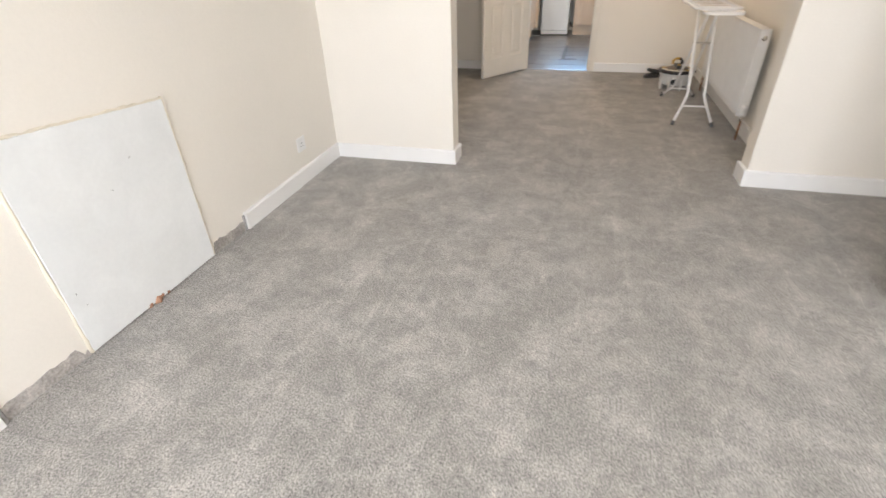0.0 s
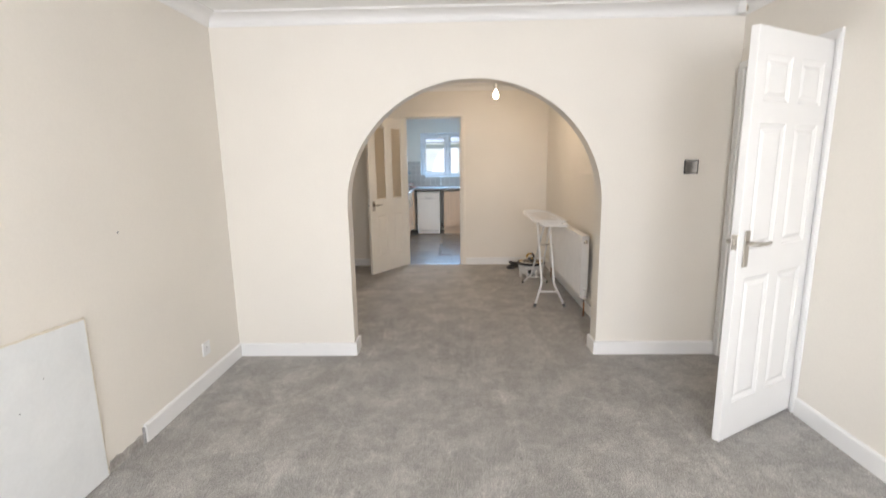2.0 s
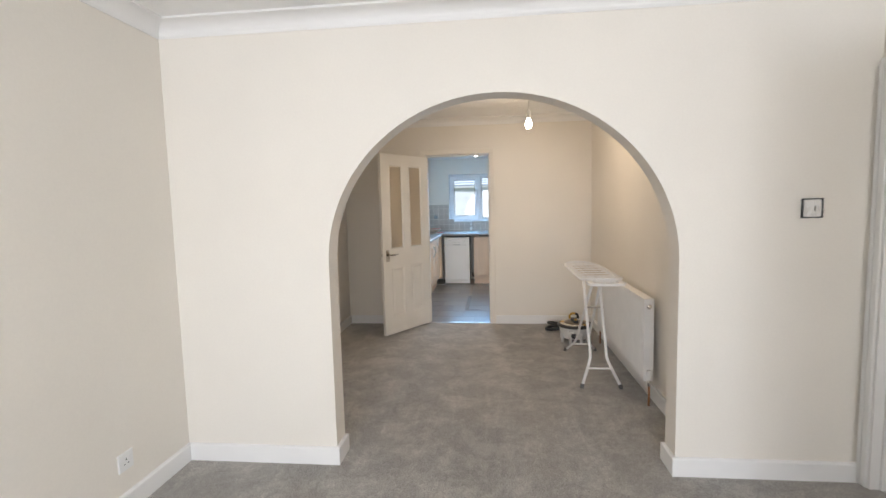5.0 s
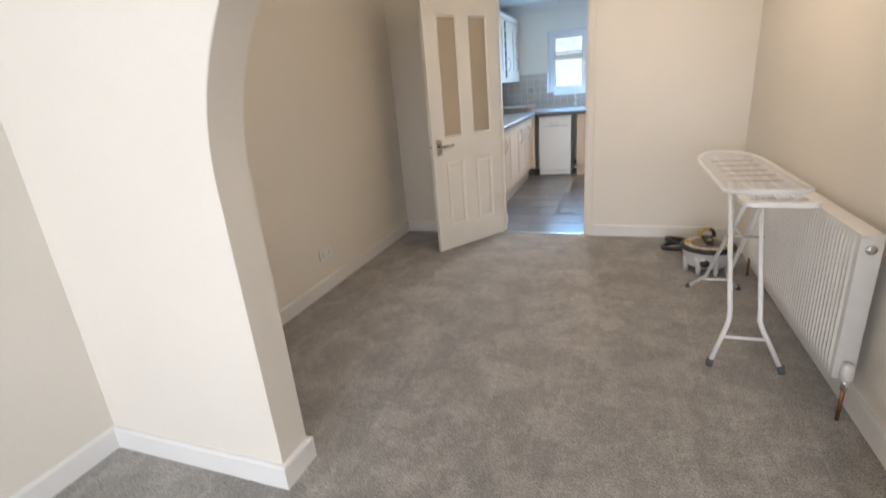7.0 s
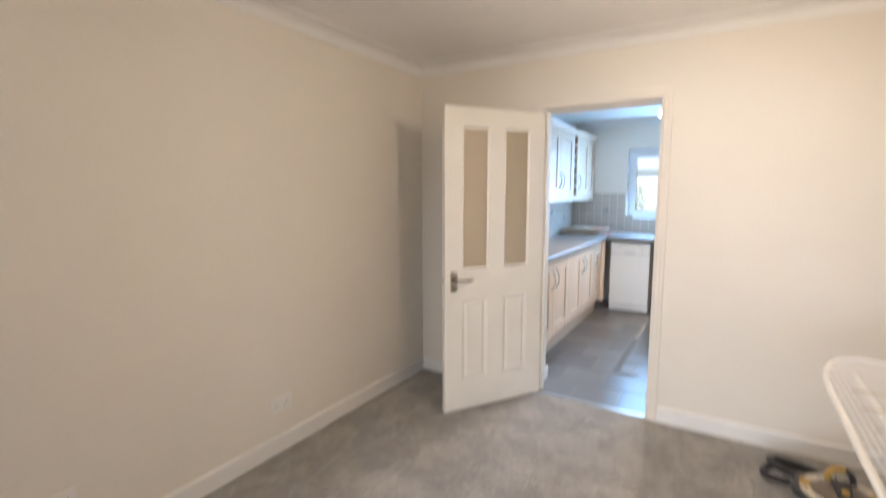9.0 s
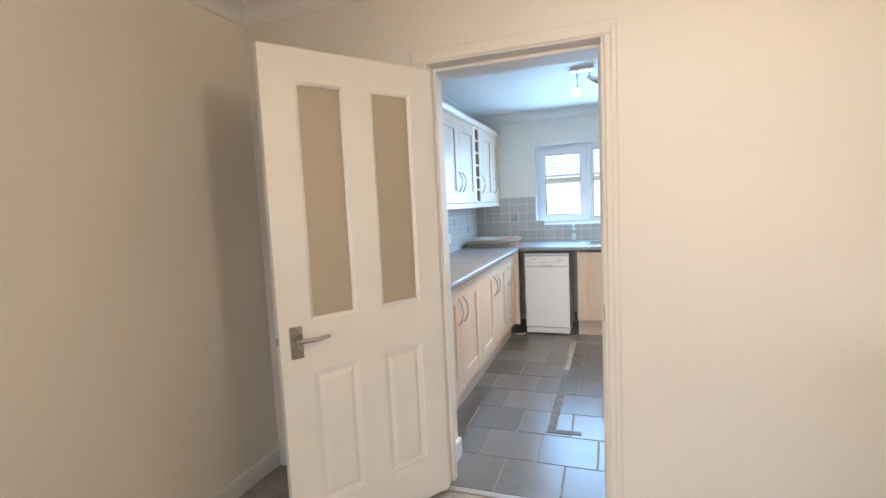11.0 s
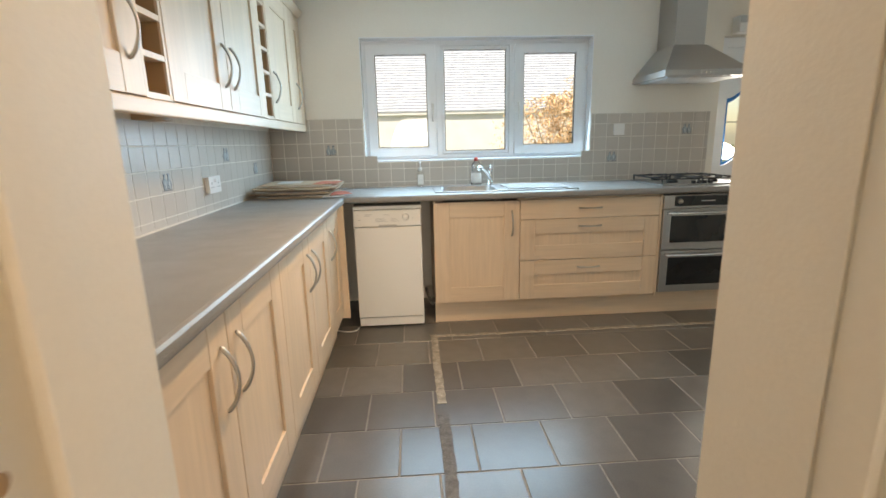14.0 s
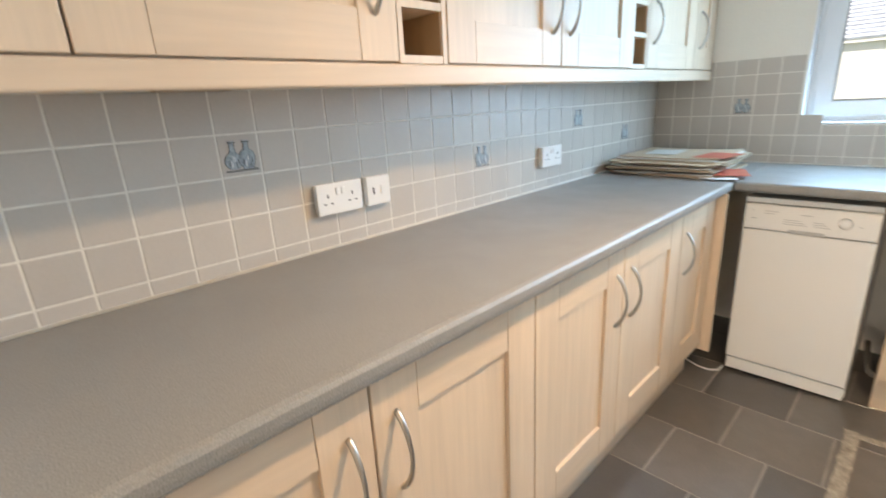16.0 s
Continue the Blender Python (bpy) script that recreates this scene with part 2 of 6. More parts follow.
TUBEWHITE = material("white_powder_coat", (0.80, 0.79, 0.77), 0.35, blotch=0.03, blotch_scale=12)
SCORCH = material("brown_cover_print", (0.56, 0.47, 0.37), 0.85, blotch=0.3, blotch_scale=22, distort=1.0)
COPPER = material("dull_copper", (0.38, 0.19, 0.10), 0.4, 1.0, blotch=0.2, blotch_scale=30)
PAPER = material("flattened_cardboard", (0.50, 0.385, 0.27), 0.85, blotch=0.08, blotch_scale=12, per_piece=0.14, fine=0.06, fine_scale=120)
PAPERRED = material("red_printed_card", (0.52, 0.12, 0.07), 0.6, blotch=0.12, blotch_scale=20)
PAPERWHITE = material("white_printed_paper", (0.72, 0.70, 0.66), 0.6, blotch=0.06, blotch_scale=20)
CLEARPL = glass_material("clear_plastic", (0.95, 0.95, 0.93), 0.08)
SOAPLABEL = material("white_label", (0.80, 0.79, 0.76), 0.5, blotch=0.05, blotch_scale=60)
REDPL = material("red_plastic", (0.55, 0.05, 0.03), 0.35)
BULB = glow_material("lit_bulb", (1.0, 0.87, 0.68), 22.0)
SPOTGLOW = glow_material("lit_spot", (1.0, 0.94, 0.85), 60.0)
CRYSTAL = glow_material("lit_crystal_bead", (1.0, 0.88, 0.70), 0.75)
GOLDWIRE = material("gilt_wire", (0.55, 0.42, 0.26), 0.3, 1.0)
DECOR = material("grey_blue_tile_print", (0.33, 0.38, 0.41), 0.32, 0.0, blotch=0.35, blotch_scale=55, distort=1.5)
DECORDARK = material("dark_tile_print", (0.06, 0.06, 0.065), 0.3, blotch=0.3, blotch_scale=60)
RENDERW = material("white_house_render", (0.85, 0.88, 0.91), 0.85, blotch=0.05, blotch_scale=2)
ROOFTILE = material("grey_roof_tile", (0.72, 0.79, 0.90), 0.75, blotch=0.12, blotch_scale=2, per_piece=0.08)
GRASS = material("garden_ground", (0.10, 0.13, 0.05), 0.95, blotch=0.35, blotch_scale=2.5, fine=0.3, fine_scale=40)
LEAF = material("green_ivy_leaf", (0.17, 0.27, 0.08), 0.5, per_piece=0.1, blotch=0.4, blotch_scale=6)
LEAFOR = material("orange_shrub_leaf", (0.86, 0.64, 0.40), 0.6, blotch=0.4, blotch_scale=5)
FENCE = material("grey_fence_timber", (0.30, 0.27, 0.22), 0.85, blotch=0.2, blotch_scale=8, stretch=(1, 1, 0.1), per_piece=0.12)
HALLWALL = material("tan_hall_paint", (0.60, 0.44, 0.28), 0.65, blotch=0.03, blotch_scale=2)
CABLE = material("white_cable", (0.72, 0.70, 0.66), 0.45)


# ---- shape helpers ----
def box(bm, x0, x1, y0, y1, z0, z1, bevel=0.0, seg=1):
    v = [bm.verts.new(p) for p in ((x0, y0, z0), (x1, y0, z0), (x1, y1, z0), (x0, y1, z0), (x0, y0, z1), (x1, y0, z1), (x1, y1, z1), (x0, y1, z1))]
    f = [bm.faces.new([v[i] for i in q]) for q in ((3, 2, 1, 0), (4, 5, 6, 7), (0, 1, 5, 4), (1, 2, 6, 5), (2, 3, 7, 6), (3, 0, 4, 7))]
    if bevel:
        edges = list({e for face in f for e in face.edges})
        bmesh.ops.bevel(bm, geom=edges, offset=bevel, segments=seg, affect="EDGES", profile=0.5)
    return bm


def boxm(*a, **k):
    return box(bmesh.new(), *a, **k)


def tube(bm, pts, r, seg=8, closed=False, caps=True):
    pts = [Vector(p) for p in pts]
    n = len(pts)
    rings = []
    up = None
    for i, p in enumerate(pts):
        if closed:
            d = pts[(i + 1) % n] - pts[i - 1]
        else:
            d = pts[min(i + 1, n - 1)] - pts[max(i - 1, 0)]
        d.normalize()
        if up is None:
            up = d.orthogonal().normalized()
        side = d.cross(up)
        if side.length < 1e-4:
            side = d.orthogonal()
        side.normalize()
        up = side.cross(d).normalized()
        rr = r[i] if isinstance(r, (list, tuple)) else r
        rings.append([bm.verts.new(p + (side * math.cos(a) + up * math.sin(a)) * rr) for a in [2 * math.pi * k / seg for k in range(seg)]])
    for i in range(n if closed else n - 1):
        a, b = rings[i], rings[(i + 1) % n]
        for k in range(seg):
            f = bm.faces.new((a[k], b[k], b[(k + 1) % seg], a[(k + 1) % seg]))
            f.smooth = True
    if caps and not closed:
        bm.faces.new(rings[0])
        bm.faces.new(rings[-1][::-1])
    return bm


def tubem(*a, **k):
    return tube(bmesh.new(), *a, **k)


def lathe(bm, prof, seg=24, at=(0, 0, 0), smooth=True):
    rings = []
    for r, z in prof:
        if r < 1e-5:
            rings.append([bm.verts.new((at[0], at[1], at[2] + z))])
        else:
            rings.append([bm.verts.new((at[0] + r * math.cos(2 * math.pi * k / seg), at[1] + r * math.sin(2 * math.pi * k / seg), at[2] + z)) for k in range(seg)])
    for a, b in zip(rings, rings[1:]):
        for k in range(seg):
            q = [a[k % len(a)], a[(k + 1) % len(a)], b[(k + 1) % len(b)], b[k % len(b)]]
            q = list(dict.fromkeys(q))
            if len(q) > 2:
                f = bm.faces.new(q)
                f.smooth = smooth
    return bm


def lathem(*a, **k):
    return lathe(bmesh.new(), *a, **k)


def prism(bm, poly, a0, a1, axis="z"):
    def p3(u, v, w):
        return {"z": (u, v, w), "y": (u, w, v), "x": (w, u, v)}[axis]
    lo = [bm.verts.new(p3(u, v, a0)) for u, v in poly]
    hi = [bm.verts.new(p3(u, v, a1)) for u, v in poly]
    n = len(poly)
    bm.faces.new(lo)
    bm.faces.new(hi[::-1])
    for i in range(n):
        bm.faces.new((lo[i], hi[i], hi[(i + 1) % n], lo[(i + 1) % n]))
    bmesh.ops.recalc_face_normals(bm, faces=bm.faces)
    return bm


def grid_slab(bm, u0, u1, z0, z1, holes, a0, a1, axis):
    """An upright slab along x (axis 'y': its thickness) or along y (axis 'x'), with rectangular holes (u0, u1, z0, z1)."""
    us = sorted({u0, u1, *[h[0] for h in holes], *[h[1] for h in holes]})
    zs = sorted({z0, z1, *[h[2] for h in holes], *[h[3] for h in holes]})
    us = [u for u in us if u0 <= u <= u1]
    zs = [z for z in zs if z0 <= z <= z1]
    cache = {}

    def v(u, z, a):
        key = (round(u, 5), round(z, 5), round(a, 5))
        if key not in cache:
            cache[key] = bm.verts.new((u, a, z) if axis == "y" else (a, u, z))
        return cache[key]

    def solid(i, j):
        if not (0 <= i < len(us) - 1 and 0 <= j < len(zs) - 1):
            return False
        cu, cz = (us[i] + us[i + 1]) / 2, (zs[j] + zs[j + 1]) / 2
        return not any(h[0] < cu < h[1] and h[2] < cz < h[3] for h in holes)

    for i in range(len(us) - 1):
        for j in range(len(zs) - 1):
            if not solid(i, j):
                continue
            a, b, c, d = us[i], us[i + 1], zs[j], zs[j + 1]
            for w in (a0, a1):
                bm.faces.new((v(a, c, w), v(b, c, w), v(b, d, w), v(a, d, w)))
            for (di, dj, e) in ((-1, 0, ((a, c), (a, d))), (1, 0, ((b, c), (b, d))), (0, -1, ((a, c), (b, c))), (0, 1, ((a, d), (b, d)))):
                if not solid(i + di, j + dj):
                    (p, q), (r, s) = e
                    bm.faces.new((v(p, q, a0), v(r, s, a0), v(r, s, a1), v(p, q, a1)))
    bmesh.ops.recalc_face_normals(bm, faces=bm.faces)
    return bm


def finish(name, bm, mat, parent=None, label=""):
    me = bpy.data.meshes.new(name)
    bmesh.ops.recalc_face_normals(bm, faces=bm.faces)
    bm.to_mesh(me)
    bm.free()
    me.materials.append(mat)
    ob = new(name, me)
    if parent is not None:
        ob.parent = parent
    if label:
        ob["label"] = label
    return ob


def part(name, bm, mat, parent, label=""):
    return finish(name, bm, mat, parent, label)


def thing(name, place, label, category, group="", rz=0.0):
    e = new(name)
    e.empty_display_size = 0.05
    e.matrix_world = pose(*place, 0, 0, rz)
    return tagged(e, label, category, group)


def setting(name, bm, mat, label="", parent=None):
    ob = finish(name, bm, mat, parent, label)
    ob["kind"] = "structure"
    return ob


# ---- the plan ----
LX0, LX1 = -1.740, 1.815        # living room walls
ARCH0, ARCH1 = 3.178, 3.321     # arch wall
DX1 = 1.152                     # dining room's radiator wall
DY1, KY0 = 6.312, 6.652         # thick wall between dining room and kitchen
KX0, KX1, KY1 = -1.525, 2.90, 9.658
CEIL, KCEILZ = 2.415, 2.37
REAR = -2.1
SHIFT = Vector((0.02, 0.078, 0.0))   # the kitchen is set out from its own corner, this far off the house grid
KL = KY0 - SHIFT.y

# floors
setting("floor_carpet", boxm(-1.88, 3.1, REAR, 6.335, -0.06, 0.0), CARPET, "grey-beige cut pile carpet with brush marks")
floor_kitchen = setting("floor_kitchen", boxm(KX0, KX1, 6.335 - SHIFT.y, KY1, -0.06, -0.0032), FLOORGROUT, "dark slate-look tiled kitchen floor")

# walls
setting("wall_west", boxm(-1.89, LX0, REAR, DY1 + 0.05, 0, 2.6), CREAM, "cream painted wall")
setting("wall_east", grid_slab(bmesh.new(), REAR, ARCH0, 0, 2.6, [(2.372, 3.128, 0, 2.005)], LX1, 1.95, "x"), CREAM, "cream painted wall with a doorway")
setting("wall_south", grid_slab(bmesh.new(), -1.87, 1.95, 0, 2.6, [(-1.3, 1.3, 0.8, 2.1)], REAR - 0.2, REAR, "y"), CREAM, "cream painted wall with a wide window")

# arch wall: two piers and an near-semicircular head
ARCX, ARCA, ARCB, SPRING, AX0, AX1 = 0.038, 0.900, 0.862, 1.118, -0.862, 0.938
am = bmesh.new()
outline = [(LX0, 0), (AX0, 0)]
steps = 48
for k in range(steps + 1):
    a = math.pi - math.pi * k / steps
    outline.append((ARCX + ARCA * math.cos(a), SPRING + ARCB * math.sin(a)))
outline += [(AX1, 0), (1.95, 0), (1.95, 2.6), (LX0, 2.6)]
prism(am, outline, ARCH0, ARCH1, "y")
bmesh.ops.triangulate(am, faces=[f for f in am.faces if len(f.verts) > 4])
setting("wall_arch", am, CREAM, "cream wall with a wide round-headed archway")

setting("wall_dining_east", boxm(DX1, DX1 + 0.14, ARCH1, DY1, 0, 2.6), CREAM, "cream painted wall behind the radiator")
setting("wall_north", grid_slab(bmesh.new(), LX0, 3.06, 0, 2.6, [(-0.775, 0.005, 0, 2.03)], DY1, DY1 + 0.155, "y"), CREAM, "cream wall with the kitchen doorway")
setting("wall_kitchen_south", grid_slab(bmesh.new(), LX0, 3.06, 0, 2.6, [(-0.803, -0.018, 0, 2.022)], DY1 + 0.155, KY0, "y"), CREAM, "cream kitchen wall with a deep plain reveal")
setting("wall_kitchen_west", boxm(KX0 - 0.14, KX0, KL - 0.02, KY1 + 0.26, 0, 2.6), CREAM, "cream kitchen wall")
setting("wall_kitchen_north", grid_slab(bmesh.new(), KX0, KX1 + 0.13, 0, 2.6, [(-0.815, 0.935, 1.105, 2.0), (1.95, 2.70, 0, 1.98)], KY1, KY1 + 0.26, "y"), CREAM, "cream kitchen wall with a window and a back door")
setting("wall_kitchen_east", boxm(KX1, KX1 + 0.13, KL - 0.02, KY1, 0, 2.6), CREAM, "cream kitchen wall")

# hall beyond the living room door
setting("wall_hall_east", boxm(3.0, 3.1, 1.2, 4.2, 0, 2.6), HALLWALL, "tan hall wall")
setting("wall_hall_north", boxm(1.95, 3.0, 4.1, 4.2, 0, 2.6), HALLWALL, "tan hall wall")
# Unseen wall; its opening is added to let light into the hall.
setting("wall_hall_south", grid_slab(bmesh.new(), 1.95, 3.0, 0, 2.6, [(2.05, 2.85, 0.05, 2.05)], 1.2, 1.3, "y"), HALLWALL, "tan hall wall with an added unseen opening")
setting("ceiling_hall", boxm(1.95, 3.0, 1.3, 4.1, 2.42, 2.5), KCEIL)

# ceilings
setting("ceiling_living", boxm(LX0, LX1, REAR, ARCH0, CEIL, CEIL + 0.1), ARTEX, "white textured ceiling")
setting("ceiling_dining", boxm(LX0, DX1, ARCH1, DY1, CEIL, CEIL + 0.1), ARTEX, "white textured ceiling")
setting("ceiling_kitchen", boxm(KX0, KX1, KL - 0.02, KY1, KCEILZ, KCEILZ + 0.1), KCEIL, "white painted ceiling")
setting("roof_slab", boxm(-2.0, 3.3, -2.5, 10.0, 2.6, 2.72), ROOFTILE)


def coving(room, x0, x1, y0, y1, ceil, drop, out):
    prof = [(0, -drop), (0.006, -drop)]
    for k in range(9):
        a = math.pi / 2 * k / 8
        prof.append((out - 0.012 - (out - 0.024) * math.cos(a), -0.012 - (drop - 0.024) * (1 - math.sin(a))))
    prof += [(out, -0.010), (out, 0), (0, 0)]
    for name, axis, wall, sgn, a0, a1 in (("west", "y", x0, 1, y0, y1), ("east", "y", x1, -1, y0, y1), ("south", "x", y0, 1, x0, x1), ("north", "x", y1, -1, x0, x1)):
        bm = bmesh.new()
        lo, hi = [], []
        for o, d in prof:
            # mitred ends
            if axis == "y":
                lo.append(bm.verts.new((wall + sgn * o, a0 + o, ceil + d)))
                hi.append(bm.verts.new((wall + sgn * o, a1 - o, ceil + d)))
            else:
                lo.append(bm.verts.new((a0 + o, wall + sgn * o, ceil + d)))
                hi.append(bm.verts.new((a1 - o, wall + sgn * o, ceil + d)))
        for i in range(len(prof) - 1):
            bm.faces.new((lo[i], lo[i + 1], hi[i + 1], hi[i]))
        setting("coving_%s_%s" % (room, name), bm, COVE, "white plaster coving")


coving("living", LX0, LX1, REAR, ARCH0, CEIL, 0.078, 0.095)
coving("dining", LX0, DX1, ARCH1, DY1, CEIL, 0.078, 0.095)
coving("kitchen", KX0, KX1, KL, KY1, KCEILZ, 0.09, 0.10)


def skirting(name, x0, x1, y0, y1, side, h=0.098, mat=None):
    """A skirting board; side: the edge whose top is rounded, towards the room."""
    t = 0.009
    pts = {"+x": [(x0, 0), (x1, 0), (x1, h - t), (x1 - 0.004, h - 0.003), (x1 - t, h), (x0, h)],
           "-x": [(x1, 0), (x0, 0), (x0, h - t), (x0 + 0.004, h - 0.003), (x0 + t, h), (x1, h)],
           "+y": [(y0, 0), (y1, 0), (y1, h - t), (y1 - 0.004, h - 0.003), (y1 - t, h), (y0, h)],
           "-y": [(y1, 0), (y0, 0), (y0, h - t), (y0 + 0.004, h - 0.003), (y0 + t, h), (y1, h)]}[side]
    bm = bmesh.new()
    if side[1] == "x":
        prism(bm, pts, y0, y1, "y")
    else:
        prism(bm, pts, x0, x1, "x")
    setting(name, bm, mat or WHITE, "white gloss skirting board")


ST = 0.018
skirting("baseboard_west_a", LX0, LX0 + ST, 2.05, ARCH0, "+x")
skirting("baseboard_west_b", LX0, LX0 + ST, REAR, 0.745, "+x")
skirting("baseboard_arch_left", LX0 + ST, AX0 + ST, ARCH0 - ST, ARCH0, "-y")
skirting("baseboard_arch_left_reveal", AX0, AX0 + ST, ARCH0, ARCH1, "+x")
skirting("baseboard_arch_left_back", LX0 + ST, AX0 + ST, ARCH1, ARCH1 + ST, "+y")
skirting("baseboard_arch_right", AX1 - ST, LX1 - 0.0, ARCH0 - ST, ARCH0, "-y")
skirting("baseboard_arch_right_reveal", AX1 - ST, AX1, ARCH0, ARCH1, "-x")
skirting("baseboard_arch_right_back", AX1 - ST, DX1 - ST, ARCH1, ARCH1 + ST, "+y")
skirting("baseboard_east", LX1 - ST, LX1, REAR, 2.318, "-x")
skirting("baseboard_dining_west", LX0, LX0 + ST, ARCH1 + ST, DY1, "+x")
skirting("baseboard_dining_north_a", LX0 + ST, -0.83, DY1 - ST, DY1, "-y")
skirting("baseboard_dining_north_b", 0.05, DX1, DY1 - ST, DY1, "-y")
skirting("baseboard_dining_east", DX1 - ST, DX1, ARCH1 + ST, DY1 - ST, "-x")
skirting("baseboard_reveal", -0.803, -0.783, DY1 + 0.20, KY0 + 0.004, "+x")
skirting("baseboard_hall", 3.0 - ST, 3.0, 1.3, 4.1, "-x")
skirting("baseboard_south", LX0 + ST, LX1 - ST, REAR, REAR + ST, "+y")

# door linings and architraves
bm = bmesh.new()
box(bm, -0.775, -0.755, DY1 - 0.003, DY1 + 0.153, 0, 2.01)
box(bm, -0.015, 0.005, DY1 - 0.003, DY1 + 0.153, 0, 2.01)
box(bm, -0.775, 0.005, DY1 - 0.003, DY1 + 0.153, 2.01, 2.03)
box(bm, -0.755, -0.742, DY1 + 0.085, DY1 + 0.128, 0, 1.998)
box(bm, -0.028, -0.015, DY1 + 0.085, DY1 + 0.128, 0, 1.998)
box(bm, -0.755, -0.015, DY1 + 0.085, DY1 + 0.128, 1.997, 2.01)
setting("door_frame_kitchen", bm, CREAM, "cream painted kitchen door lining")


def architrave(name, edges, mat):
    """edges: boxes of the three boards with a small step along the inner edge."""
    bm = bmesh.new()
    for e in edges:
        box(bm, *e, bevel=0.004)
    setting(name, bm, mat, "painted door architrave")


for nm, ya, yb, yc, yd in (("kitchen_doorway", DY1 - 0.014, DY1, DY1 - 0.019, DY1 - 0.014),):
    architrave("trim_architrave_" + nm, [(-0.825, -0.768, ya, yb, 0, 2.018), (-0.002, 0.048, ya, yb, 0, 2.018), (-0.825, 0.048, ya, yb, 2.018, 2.07),
                                         (-0.823, -0.80, yc, yd, 0, 2.045), (0.022, 0.046, yc, yd, 0, 2.045)], CREAM)
bm = bmesh.new()
box(bm, LX1 - 0.002, 1.952, 2.372, 2.394, 0, 1.985)
box(bm, LX1 - 0.002, 1.952, 3.106, 3.128, 0, 1.985)
box(bm, LX1 - 0.002, 1.952, 2.372, 3.128, 1.985, 2.005)
box(bm, 1.86, 1.90, 2.394, 2.406, 0, 1.975)
box(bm, 1.86, 1.90, 3.094, 3.106, 0, 1.975)
setting("door_frame_living", bm, WHITE, "white painted door lining")
architrave("trim_architrave_living", [(LX1 - 0.015, LX1, 2.325, 2.384, 0, 1.995), (LX1 - 0.015, LX1, 3.116, 3.175, 0, 1.995), (LX1 - 0.015, LX1, 2.325, 3.175, 1.995, 2.045),
                                      (LX1 - 0.021, LX1 - 0.015, 2.328, 2.352, 0, 2.02), (LX1 - 0.021, LX1 - 0.015, 3.148, 3.172, 0, 2.02)], WHITE)
# keep plates on the lining
for k, z in enumerate((0.885, 1.02)):
    bm = boxm(1.832, 1.856, 3.102, 3.1065, z - 0.035, z + 0.035, bevel=0.002)
    setting("trim_strike_plate_%d" % k, bm, WHITE)
setting("trim_strike_plate_kitchen", boxm(-0.0178, -0.0145, DY1 + 0.038, DY1 + 0.058, 0.86, 0.925, bevel=0.001), COPPER, "dull brass strike plate")
knot = lathem([(0.0, 0.0), (0.010, 0.0), (0.008, 0.0006), (0.0, 0.0008)], 12)
bmesh.ops.rotate(knot, verts=knot.verts, matrix=Matrix.Rotation(radians(90), 3, "Y"))
bmesh.ops.translate(knot, verts=knot.verts, vec=(-0.7549, 6.353, 1.005))
setting("trim_lining_knot", knot, MAPLE_DARK, "brown knot showing through the paint")
setting("trim_threshold_bar", boxm(-0.755, -0.015, 6.312, 6.352, -0.002, 0.006, bevel=0.003), STEEL, "metal carpet threshold strip")

# front window behind the start of the walk
bm = grid_slab(bmesh.new(), -1.3, 1.3, 0.8, 2.1, [(-1.24, -0.42, 0.86, 2.04), (-0.36, 0.36, 0.86, 2.04), (0.42, 1.24, 0.86, 2.04)], REAR - 0.14, REAR - 0.08, "y")
setting("window_2", bm, UPVC, "white window frame")


# ---- doors and windows ----
def lever(parent, side, x, z, plate_w, plate_h, reach, drop=0.0, thick=0.04):
    """A lever handle on a backplate; side: -1 or 1, the face of the leaf it sits on; reach: how far and which way the lever runs."""
    y = side * thick / 2
    h = part("handle", boxm(x - plate_w / 2, x + plate_w / 2, min(y, y + side * 0.007), max(y, y + side * 0.007), z - plate_h / 2, z + plate_h / 2, bevel=0.0028, seg=2), SATIN, parent, "satin metal lever handle")
    part("lever", tubem([(x, y + side * 0.006, z + drop), (x, y + side * 0.045, z + drop), (x + reach * 0.12, y + side * 0.052, z + drop),
                         (x + reach * 0.6, y + side * 0.054, z + drop - 0.002), (x + reach, y + side * 0.050, z + drop + 0.001)], [0.010, 0.010, 0.0095, 0.0085, 0.0075], 10), SATIN, h)
    return h


